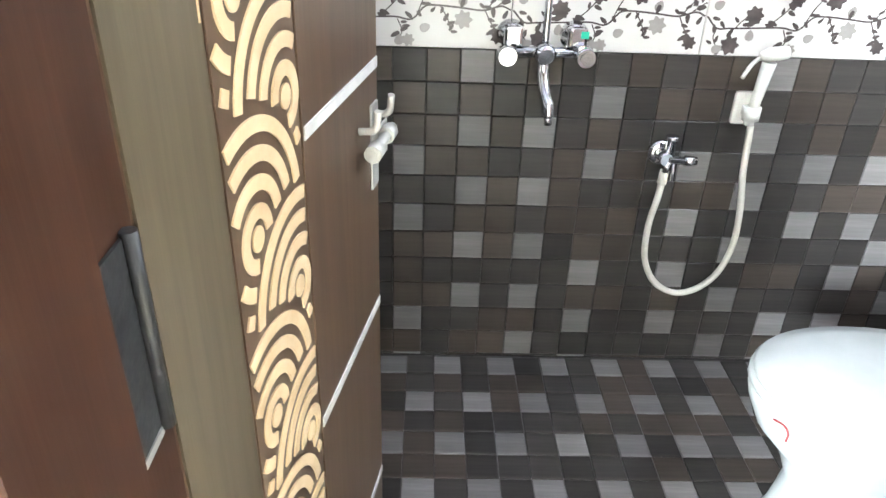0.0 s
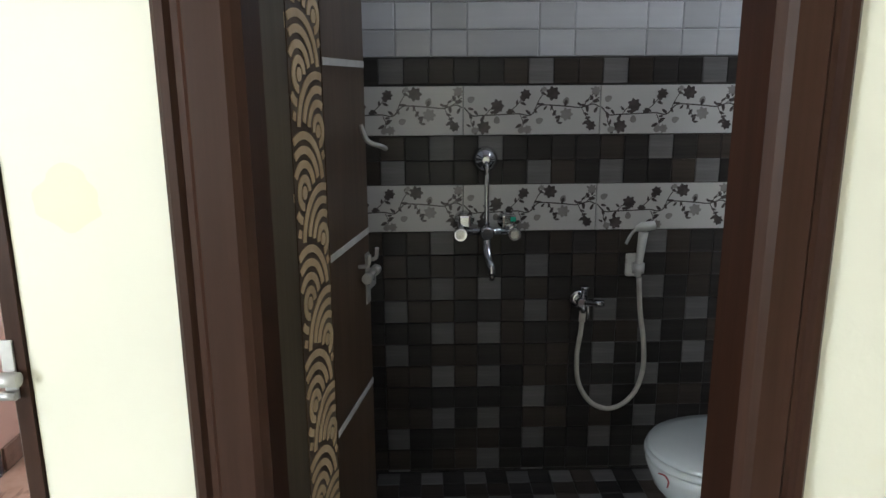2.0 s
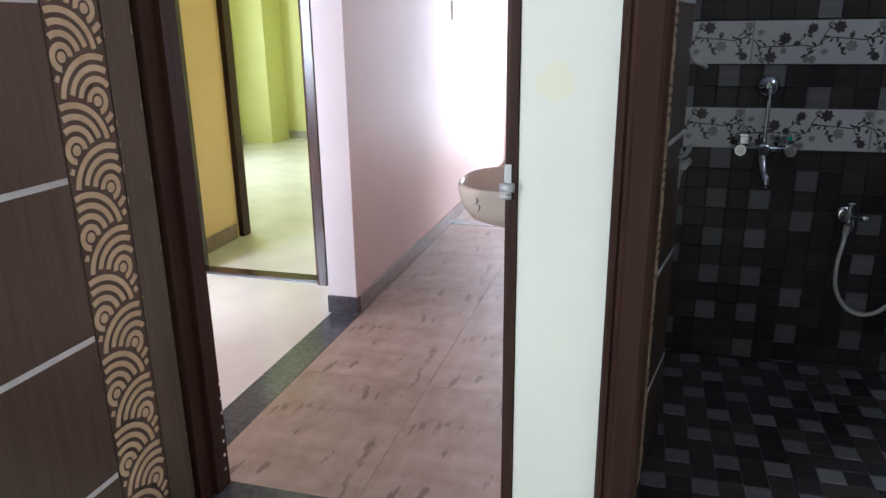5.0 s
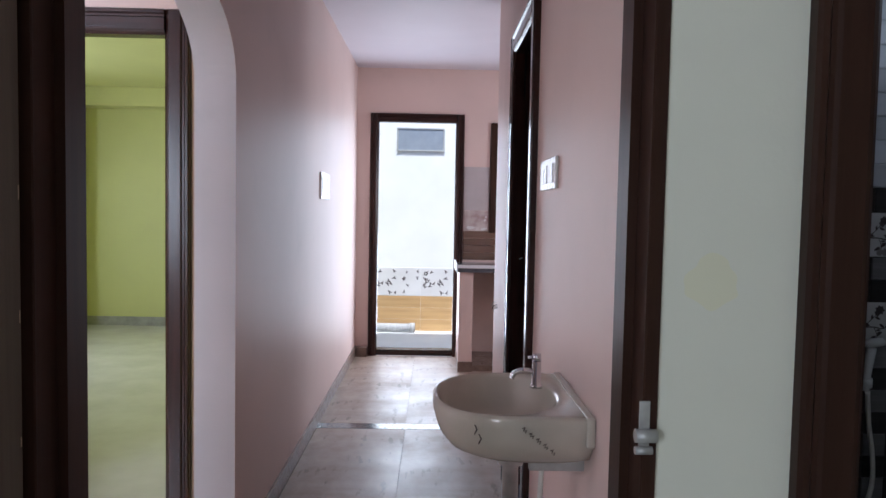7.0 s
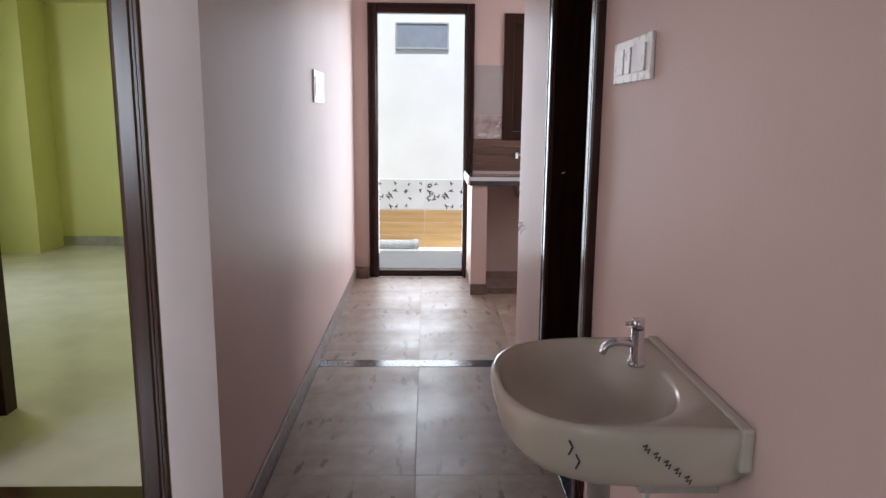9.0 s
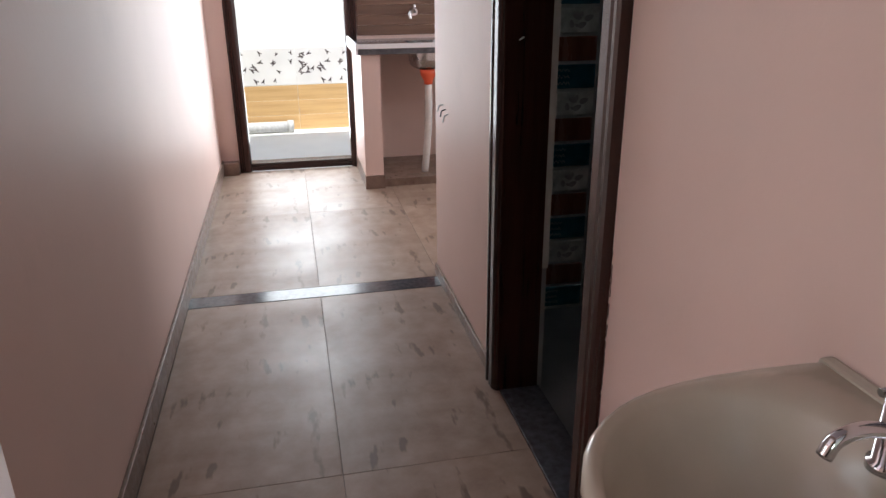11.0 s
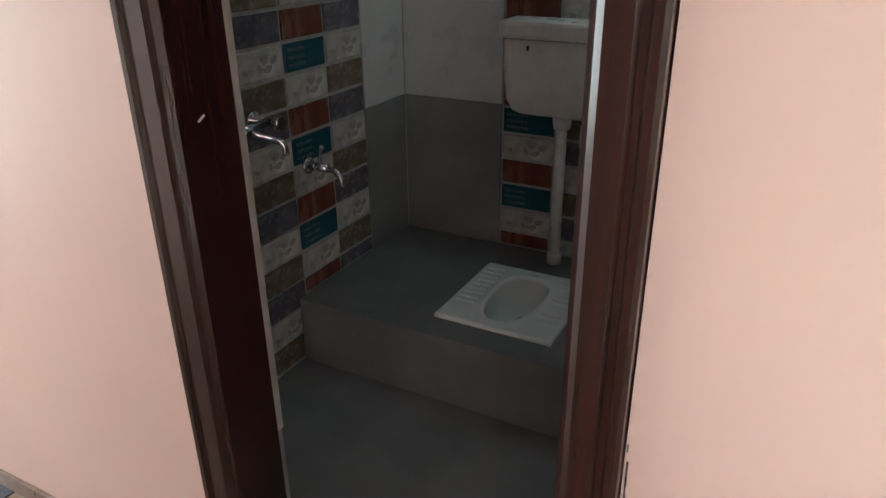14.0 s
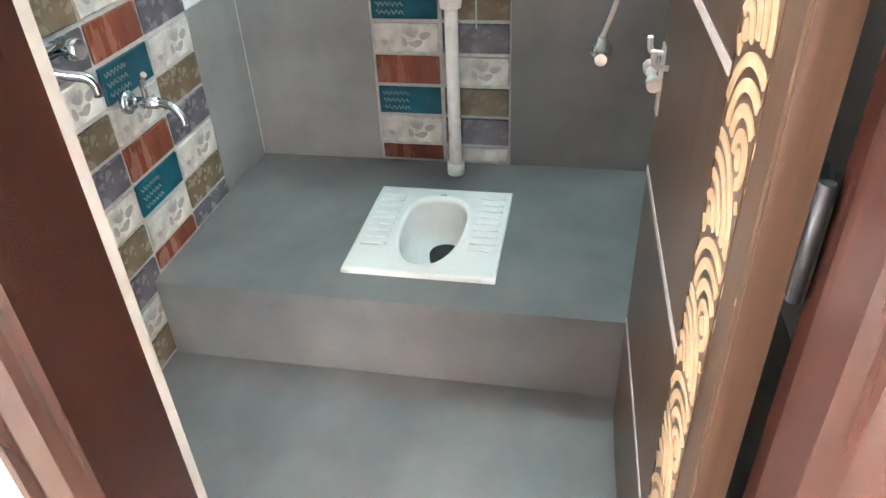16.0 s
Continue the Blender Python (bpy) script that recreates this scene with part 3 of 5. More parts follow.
# plaster return behind the toilet frame
bm = bmesh.new()
box(bm, -0.1365, -0.116, 2.428, 2.45, 0.42, 2.2)
structure("trim_toilet_reveal", bm, GREYSKIRT, "cream plaster edge beside the toilet door", "trim")
bm = bmesh.new()
box(bm, -0.1365, -0.120, 2.43, 2.45, -0.035, 0.418)
structure("trim_toilet_reveal_lower", bm, STONE, "grey tile edge beside the toilet door", "trim")


bm = bmesh.new()
r8 = random.Random(3)
zz = -0.03
while zz < 2.08:
    hh, ww = r8.uniform(0.02, 0.06), r8.uniform(0.006, 0.012)
    box(bm, 0.661 - ww * 0.4, 0.70, 0.1885, 0.194, zz, zz + hh - 0.0004)
    zz += hh
structure("trim_shower_reveal", bm, PALEGROUT, "chipped white plaster edge behind the shower frame", "trim")

# old yellow damp spot on the cream wall
bm = bmesh.new()
r7 = random.Random(8)
for rr, lift in ((0.040, -0.0006), (0.028, -0.0010)):
    bm.faces.new([bm.verts.new((-0.245 + rr * (1 + 0.14 * math.sin(3 * a + rr * 90) + 0.08 * math.sin(7 * a)) * math.cos(a), lift, 1.255 + rr * (1 + 0.1 * math.cos(4 * a)) * math.sin(a)))
                  for a in (2 * math.pi * k / 48 for k in range(48))])
structure("trim_wall_stain", bm, paint("yellowed_cream", (0.80, 0.772, 0.575), 0.5, 0.04), "faint yellow damp spot on the cream wall", "stain")

# cracked plaster line beside the toilet frame
bm = bmesh.new()
r6 = random.Random(4)
zc, yc = 0.30, 1.668
while zc < 0.78:
    h, w = r6.uniform(0.006, 0.016), r6.uniform(0.0006, 0.0022)
    if r6.random() < 0.97:
        box(bm, XR - 0.0012, XR + 0.001, yc - w, yc + 0.001, zc, zc + h)
    zc += h + 0.0005
    yc = min(1.6695, max(1.664, yc + r6.uniform(-0.0007, 0.0007)))
structure("trim_plaster_crack", bm, MARK, "dark cracked plaster joint beside the toilet frame", "crack")


# ---- skirtings, thresholds and borders ----
def run_box(name, dims, mat, label, cat):
    bm = bmesh.new()
    box(bm, *dims, 0.003)
    return structure(name, bm, mat, label, cat)


run_box("baseboard_corridor_west", (XL + 0.0005, XL + 0.014, 1.545, YF - 0.001, 0.0, 0.088), SKIRT, "brown stone skirting on the pink wall", "skirting")
run_box("baseboard_west_end", (-1.531, XL + 0.010, 1.514, 1.5295, 0.0, 0.088), GRANITE, "dark stone skirting on the white wall end", "skirting")
run_box("baseboard_corridor_east", (XR - 0.012, XR - 0.0005, 2.50, 3.44, 0.0, 0.052), SKIRT, "brown stone skirting on the pink wall", "skirting")
run_box("baseboard_corridor_east_near", (XR - 0.012, XR - 0.0005, 0.125, 1.64, 0.0, 0.052), SKIRT, "brown stone skirting on the pink wall", "skirting")
run_box("baseboard_far", (-1.364, -1.262, YF - 0.085, YF - 0.0005, 0.0, 0.085), SKIRT, "chipped brown stone block beside the yard door", "skirting")
run_box("baseboard_green_north", (-4.95, -1.54, 6.958, 6.9705, 0.0, 0.10), GREYSKIRT, "grey stone skirting", "skirting")
run_box("baseboard_green_east", (-1.545, -1.531, 2.01, 6.957, 0.0, 0.10), GREYSKIRT, "grey stone skirting", "skirting")
run_box("baseboard_green_west", (-4.959, -4.946, 2.01, 6.957, 0.0, 0.10), GREYSKIRT, "grey stone skirting", "skirting")
run_box("baseboard_passage", (-2.709, -2.696, 2.01, 2.60, 0.0, 0.10), SKIRT, "brown stone skirting", "skirting")
run_box("trim_passage_jamb", (-2.835, -2.672, 2.641, 2.73, 0.0, 2.10), FRAME, "dark varnished jamb at the passage end", "jamb")
run_box("threshold_bedroom", (-1.250, -0.345, -0.02, 0.128, -0.06, 0.008), GRANITE, "dark granite bedroom threshold", "threshold")
run_box("threshold_shower", (-0.030, 0.607, -0.02, 0.126, -0.06, 0.006), GRANITE, "dark granite shower threshold", "threshold")
run_box("threshold_green", (-2.52, -1.76, 1.885, 2.0, -0.06, 0.008), GRANITE, "dark granite threshold strip", "threshold")
run_box("threshold_toilet", (XR - 0.002, -0.139, 1.745, 2.405, -0.06, 0.006), GRANITE, "dark granite toilet threshold", "threshold")
run_box("trim_hall_border", (-1.5125, -1.366, 0.13, 1.513, -0.06, 0.0005), GRANITE, "dark granite border between hall and corridor", "floor border")
run_box("trim_corridor_strip", (XL + 0.001, XR - 0.001, 3.29, 3.40, -0.06, 0.0005), GRANITE, "dark granite strip across the corridor floor", "floor border")

# column in the green room
bm = bmesh.new()
box(bm, -4.955, -4.55, 6.5, 6.969, 0.0, H - 0.031)
structure("wall_green_column", bm, GREEN, "lime yellow corner column", "column")
bm = bmesh.new()
box(bm, -4.955, -1.535, 2.005, 6.969, H - 0.03, H - 0.0005)
structure("ceiling_green_room_finish", bm, GREEN, "lime yellow painted ceiling", "ceiling")
bm = bmesh.new()
box(bm, -4.549, -1.535, 6.72, 6.969, 2.42, H - 0.031)
structure("ceiling_beam_green", bm, GREEN, "lime yellow beam under the ceiling", "beam")


# ---- switches ----
def switch_plate(name, w, h, place, turn, label, rockers, extras=()):
    root = thing(name, label, "switch", place)
    root.rotation_euler = (0, 0, radians(turn))
    part_box("cover", (-w / 2, w / 2, -0.010, -0.0005, -h / 2, h / 2), PLASTIC, root, "", 0.003)
    for x0, x1 in rockers:
        part_box("rocker", (x0, x1, -0.0135, -0.0102, -h * 0.3, h * 0.3), PLASTIC, root, "", 0.001)
    for x, z, r in extras:
        part_tube("socket_hole", [(x, -0.0128, z), (x, -0.0104, z)], r, BLACK, root, "", 10)
    return root


switch_plate("switch_board", 0.25, 0.10, (0.95, 0, 1.447), 0, "white plastic switch board with a socket on the cream wall", [(-0.035, 0.085)],
             [(-0.07, 0.012, 0.004), (-0.08, -0.01, 0.004), (-0.06, -0.01, 0.004)])
switch_plate("switch_board", 0.318, 0.104, (XR, 1.36, 1.484), -90, "grey-white plastic switch board on the pink wall", [(-0.12, -0.06), (-0.05, 0.0), (0.02, 0.12)], [(-0.09, 0.0, 0.003)])
switch_plate("switch_board", 0.36, 0.17, (XL, 3.59, 1.50), 90, "white plastic switch board on the pink wall", [(-0.15, -0.05), (-0.04, 0.05), (0.06, 0.15)])


# ---- wash basin ----
def basin():
    root = thing("wash_basin", "ivory ceramic wall-hung wash basin with pencilled marks", "basin", (XR, 0.83, -0.03))
    n = 48

    def outline(k, dx, z, drop=0.0, tip=0.0):
        pts = []
        for i in range(n):
            a = 2 * math.pi * i / n
            c, s = math.cos(a), math.sin(a)
            e = 2 / 2.7
            u = -0.10 + 0.285 * k * math.copysign(abs(c) ** e, c) * (-1)
            v = 0.243 * k * math.copysign(abs(s) ** e, s)
            u = min(u + dx, -0.001)
            zz = z - drop * max(0.0, min(1.0, (-u) / 0.38))
            pts.append((u, v, zz))
        return pts
    bm = bmesh.new()
    loops = [outline(0.30, -0.03, 0.752), outline(0.60, -0.02, 0.760), outline(0.82, -0.010, 0.785), outline(0.93, -0.002, 0.815), outline(0.965, 0, 0.835), outline(1.0, 0, 0.872), outline(1.0, 0, 0.893),
             outline(0.985, 0, 0.900)]
    inner = []
    for k, z in ((0.90, 0.901), (0.86, 0.892), (0.80, 0.856), (0.68, 0.812), (0.45, 0.784), (0.15, 0.774), (0.03, 0.773)):
        lp = []
        for i in range(n):
            a = 2 * math.pi * i / n
            c, s = math.cos(a), math.sin(a)
            e = 2 / 2.25
            u = -0.215 - 0.175 * k / 0.9 * math.copysign(abs(c) ** e, c) * 0.92
            v = 0.225 * k / 0.9 * 0.97 * math.copysign(abs(s) ** e, s)
            lp.append((u, v, z))
        inner.append(lp)
    loft(bm, loops + inner, True, True)
    part("bowl", bm, IVORY, root)
    bm = bmesh.new()
    box(bm, -0.022, -0.0005, -0.243, 0.243, 0.83, 0.904, 0.006)
    part("upstand", bm, IVORY, root)
    part_tube("waste", [(-0.215, 0, 0.7735), (-0.215, 0, 0.778)], 0.022, CHROME, root, "chrome waste ring", 18)
    part_tube("overflow", [(-0.075, -0.06, 0.828), (-0.083, -0.06, 0.832)], 0.010, BLACK, root, "", 12)
    for k in range(5):
        u, z = -0.175 + 0.017 * k, 0.872 - 0.013 * k
        part_tube("pencil_mark", [(u, -0.2438, z + 0.005), (u + 0.007, -0.2438, z + 0.008), (u + 0.003, -0.2438, z - 0.001), (u + 0.011, -0.2438, z + 0.001), (u + 0.008, -0.2438, z - 0.006)], 0.0013, MARK, root, "", 6)
    for k in range(4):
        u, z = -0.285 + 0.005 * k, 0.878 - 0.010 * k
        part_tube("scratch", [(u, -0.2225 - 0.004 * k, z), (u + 0.006 * (-1) ** k, -0.2235 - 0.004 * k, z - 0.012)], 0.0016, MARK, root, "", 6)
    # pedestal-less waste and supply
    trap = part_tube("bottle_trap", [(-0.17, 0.02, 0.76), (-0.17, 0.02, 0.70), (-0.17, 0.02, 0.695), (-0.17, 0.02, 0.60)], 0.02, DULL, root, "", 14, [0.034, 0.034, 0.022, 0.022])
    part_tube("waste_pipe", curve_pts([(-0.17, 0.02, 0.62), (-0.17, 0.02, 0.40), (-0.165, 0.02, 0.20), (-0.14, 0.02, 0.031)], 6), 0.019, PLASTIC, root, "white ribbed waste pipe", 12)
    part_tube("supply_hose", curve_pts([(-0.09, -0.03, 0.765), (-0.10, -0.035, 0.55), (-0.11, -0.02, 0.40), (-0.07, 0.0, 0.36), (-0.03, 0.01, 0.46), (-0.004, 0.01, 0.50)], 8), 0.007, HOSE, root, "thin white supply hose", 8)
    for v in (-0.12, 0.12):
        part_box("bracket", (-0.14, -0.001, v - 0.012, v + 0.012, 0.735, 0.765), DULL, root, "", 0.003)
    return root


basin()

tap = thing("basin_tap", "chrome pillar tap standing on the wash basin", "tap", (-0.372, 0.885, 0.871))
tap.scale = (0.7, 0.7, 0.7)
part_tube("body", [(0, 0, 0.0), (0, 0, 0.012), (0, 0, 0.014), (0, 0, 0.105)], 0.02, CHROME, tap, "", 18, [0.024, 0.024, 0.018, 0.018])
part_tube("spout", curve_pts([(-0.005, 0, 0.06), (-0.05, 0.0, 0.068), (-0.085, 0.0, 0.058), (-0.098, 0.0, 0.035)], 6), 0.011, CHROME, tap)
part_tube("cap", [(0, 0, 0.107), (0, 0, 0.135)], 0.017, CHROME, tap, "", 16)
part_tube("lever", [(-0.012, 0, 0.122), (-0.035, 0.0, 0.120)], 0.006, CHROME, tap, "", 8)


# ---- shower room fittings ----
def mixer():
    y = YB
    root = thing("shower_mixer", "chrome wall mixer with riser and spout on tiled wall", "mixer", (0.400, y, 0.895))
    part_tube("cross_bar", [(-0.085, -0.055, 0.0), (0.085, -0.055, 0.0)], 0.013, CHROME, root)
    for s in (-1, 1):
        part_tube("wall_leg", [(s * 0.075, -0.0008, 0.03), (s * 0.075, -0.012, 0.03), (s * 0.075, -0.013, 0.02), (s * 0.075, -0.055, 0.0)], 0.02, CHROME, root, "", 16, [0.034, 0.030, 0.016, 0.016])
        knob = part_tube("knob", [(s * 0.09, -0.060, 0.0), (s * 0.09, -0.075, 0.0), (s * 0.09, -0.078, 0.0), (s * 0.09, -0.11, 0.0)], 0.02, CHROME, root, "", 16, [0.014, 0.014, 0.024, 0.021])
        part_tube("knob_cap", [(s * 0.09, -0.1102, 0.0), (s * 0.09, -0.113, 0.0)], 0.015, STEEL, knob, "", 14)
        part_box("bonnet", (s * 0.075 - 0.022, s * 0.075 + 0.022, -0.065, -0.035, 0.012, 0.058), CHROME, root, "", 0.008)
    part_box("sticker", (0.080, 0.098, -0.067, -0.0655, 0.036, 0.052), TEAL, root, "small green sticker")
    part_tube("diverter", [(0, -0.05, 0.0), (0, -0.082, 0.0), (0, -0.09, -0.002)], 0.025, CHROME, root, "", 18, [0.025, 0.025, 0.018])
    part_tube("riser", curve_pts([(0, -0.055, 0.02), (0, -0.055, 0.12), (0, -0.055, 0.20), (0, -0.045, 0.228), (-0.002, -0.012, 0.240)], 5), 0.0085, CHROME, root)
    part_tube("rose_flange", [(-0.002, -0.0008, 0.24), (-0.002, -0.010, 0.24), (-0.002, -0.030, 0.24), (-0.002, -0.045, 0.24)], 0.03, CHROME, root, "", 22, [0.045, 0.044, 0.034, 0.012])
    part_tube("spout", curve_pts([(0, -0.06, -0.015), (0.0, -0.075, -0.05), (0.004, -0.10, -0.085), (0.010, -0.125, -0.105), (0.012, -0.13, -0.13)], 5), 0.015, CHROME, root, "", 14,)
    part_tube("spout_tip", [(0.012, -0.13, -0.13), (0.013, -0.131, -0.150)], 0.009, STEEL, root)
    return root


mixer()


def angle_cock():
    root = thing("angle_valve", "chrome two-way angle valve on tiled wall", "tap", (0.745, YB, 0.635))
    part_tube("flange", [(-0.01, -0.0008, 0), (-0.01, -0.010, 0), (-0.01, -0.014, 0)], 0.03, CHROME, root, "", 20, [0.034, 0.032, 0.018])
    part_tube("body", [(-0.01, -0.012, 0.0), (-0.008, -0.06, 0.0)], 0.016, CHROME, root)
    part_tube("top_knob", [(0.0, -0.045, 0.01), (0.0, -0.045, 0.048), (0.0, -0.045, 0.050), (0.0, -0.045, 0.060)], 0.014, CHROME, root, "", 14, [0.012, 0.012, 0.017, 0.016])
    part_tube("side_knob", [(0.0, -0.055, 0.0), (0.035, -0.06, 0.0), (0.036, -0.06, 0.0), (0.066, -0.064, 0.0)], 0.012, CHROME, root, "", 14, [0.010, 0.010, 0.014, 0.012])
    part_tube("outlet", [(-0.002, -0.052, -0.005), (-0.004, -0.052, -0.035)], 0.009, CHROME, root)
    part_tube("spindle", [(0.012, -0.058, -0.008), (0.014, -0.06, -0.055)], 0.005, CHROME, root, "", 8)
    return root


angle_cock()


def health_faucet():
    root = thing("health_faucet", "white plastic hand spray on a wall hook with cream hose", "hand spray", (0.925, YB, 0.76))
    part_box("holder_plate", (-0.030, 0.018, -0.012, -0.0008, -0.042, 0.042), PLASTIC, root, "", 0.010)
    part_tube("holder_cup", [(0.008, -0.035, -0.022), (0.008, -0.035, 0.012)], 0.021, PLASTIC, root, "", 16)
    part_box("holder_arm", (-0.010, 0.018, -0.034, -0.010, -0.015, 0.010), PLASTIC, root, "", 0.004)
    part_tube("handle", [(0.008, -0.035, -0.035), (0.010, -0.037, 0.03), (0.016, -0.045, 0.125)], 0.013, PLASTIC, root, "", 14, [0.012, 0.013, 0.017])
    part_tube("spray_head", [(-0.012, -0.050, 0.138), (0.010, -0.050, 0.143), (0.052, -0.050, 0.150)], 0.017, PLASTIC, root, "", 14, [0.010, 0.018, 0.015])
    part_tube("trigger", curve_pts([(-0.008, -0.050, 0.140), (-0.028, -0.050, 0.118), (-0.044, -0.050, 0.085)], 5), 0.0055, PLASTIC, root, "", 8)
    hx = lambda x, z: (x - 0.925, -0.045, z - 0.76)
    hose = curve_pts([hx(0.741, 0.600), hx(0.738, 0.53), hx(0.727, 0.44), hx(0.735, 0.34), hx(0.775, 0.265), hx(0.835, 0.232), hx(0.895, 0.245), hx(0.945, 0.30), hx(0.968, 0.39),
                      hx(0.962, 0.50), hx(0.945, 0.60), hx(0.934, 0.725)], 8)
    part_tube("hose", hose, 0.0088, HOSE, root, "cream ribbed flexible hose hanging in a loop", 10)
    part_tube("hose_nut", [hx(0.742, 0.602), hx(0.740, 0.565)], 0.012, HOSE, root, "", 10)
    return root


health_faucet()


def oval(cx, cy, rx, ry, z, n=40, e=2.2, tail=0.0):
    out = []
    for i in range(n):
        a = 2 * math.pi * i / n
        c, s = math.cos(a), math.sin(a)
        u = rx * math.copysign(abs(c) ** (2 / e), c)
        v = ry * math.copysign(abs(s) ** (2 / e), s)
        if c > 0:
            v *= 1 + tail * c
        out.append((cx + u, cy + v, z))
    return out


def toilet():
    """Close-coupled pan, front to -x, cistern on the east wall."""
    root = thing("toilet", "white ceramic western toilet with closed lid on shower room floor", "toilet", (1.09, 0.935, -0.032))
    bm = bmesh.new()
    loft(bm, [oval(0.03, 0, 0.20, 0.115, 0.0), oval(0.03, 0, 0.19, 0.105, 0.03), oval(0.03, 0, 0.175, 0.095, 0.14), oval(0.02, 0, 0.20, 0.12, 0.22),
              oval(-0.005, 0, 0.245, 0.165, 0.30), oval(-0.01, 0, 0.262, 0.182, 0.355), oval(-0.01, 0, 0.265, 0.185, 0.375), oval(-0.01, 0, 0.258, 0.180, 0.383)])
    part("bowl", bm, DIM_CHINA, root)
    bm = bmesh.new()
    loft(bm, [oval(-0.01, 0, 0.262, 0.186, 0.384), oval(-0.01, 0, 0.270, 0.192, 0.390), oval(-0.01, 0, 0.268, 0.190, 0.402), oval(-0.01, 0, 0.258, 0.182, 0.406)])
    part("seat", bm, DIM_CHINA, root, "white plastic seat ring")
    bm = bmesh.new()
    loft(bm, [oval(-0.008, 0, 0.262, 0.186, 0.407), oval(-0.008, 0, 0.266, 0.189, 0.412), oval(-0.008, 0, 0.258, 0.183, 0.422), oval(-0.006, 0, 0.225, 0.155, 0.428),
              oval(-0.004, 0, 0.215, 0.147, 0.431), oval(0.0, 0, 0.12, 0.08, 0.434)])
    lid = part("lid", bm, DIM_CHINA, root, "white glossy closed lid")
    bm = bmesh.new()
    box(bm, -0.012, 0.014, -0.006, 0.004, 0.4335, 0.4355, 0.0005)
    part("lid_sticker", bm, DULL, lid)
    bm = bmesh.new()
    tube(bm, curve_pts([(-0.268, -0.075, 0.378), (-0.258, -0.095, 0.382), (-0.252, -0.108, 0.372), (-0.258, -0.118, 0.36)], 5), 0.0022, 6)
    part("ink_mark", bm, REDMARK, root, "red ink scribble")
    bm = bmesh.new()
    box(bm, 0.33, 0.545, -0.18, 0.18, 0.40, 0.76, 0.02)
    part("cistern", bm, DIM_CHINA, root)
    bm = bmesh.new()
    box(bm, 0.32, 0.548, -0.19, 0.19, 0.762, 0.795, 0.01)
    part("cistern_lid", bm, DIM_CHINA, root)
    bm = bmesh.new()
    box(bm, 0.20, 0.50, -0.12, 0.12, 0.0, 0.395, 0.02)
    part("base", bm, DIM_CHINA, root)
    return root


toilet()

# ---- squatting toilet room ----
ZP = 0.215
run_box("floor_toilet", (-0.138, 1.424, 1.702, 3.029, -0.059, -0.034), STONE, "grey cement-look floor tiles", "floor")


def squat_pan():
    root = thing("squat_toilet", "white ceramic squatting pan set in the grey platform", "squat pan", (0.985, 2.333, ZP))
    hw, hl = 0.205, 0.222
    n = 64

    def rect(k, z, r=0.02):
        pts = []
        for i in range(n):
            a = 2 * math.pi * i / n
            c, s = math.cos(a), math.sin(a)
            m = max(abs(c), abs(s))
            pts.append((hl * k * c / m, hw * k * s / m, z))
        return pts

    def slot(k, z):
        pts = []
        for i in range(n):
            a = 2 * math.pi * i / n
            c, s = math.cos(a), math.sin(a)
            w = 0.088 * (1.0 + 0.14 * c)
            pts.append((-0.012 + 0.168 * k * math.copysign(abs(c) ** 0.82, c), w * k * math.copysign(abs(s) ** 0.82, s), z))
        return pts
    bm = bmesh.new()
    loft(bm, [rect(1.0, 0.0005), rect(1.0, 0.012), rect(0.985, 0.016), rect(0.95, 0.016), slot(1.16, 0.017), slot(1.06, 0.023), slot(1.0, 0.016), slot(0.985, 0.006), slot(0.985, -0.06), slot(0.95, -0.10), slot(0.72, -0.13), slot(0.40, -0.140), slot(0.1, -0.142)],
         False, True)
    part("pan", bm, PORCELAIN, root)
    part_tube("outlet_hole", [(0.06, -0.02, -0.138), (0.06, -0.02, -0.112)], 0.048, BLACK, root, "dark water in the outlet", 18)
    for s in (-1, 1):
        for k in range(9):
            x = 0.165 - k * 0.034
            part_box("foot_rib", (x, x + 0.015, s * 0.150 - 0.036, s * 0.150 + 0.036, 0.0155, 0.0215), PORCELAIN, root, "", 0.003)
    part_tube("fill_slot", [(0.178, -0.008, 0.0165), (0.178, 0.012, 0.0165)], 0.004, BLACK, root, "", 8)
    return root


squat_pan()


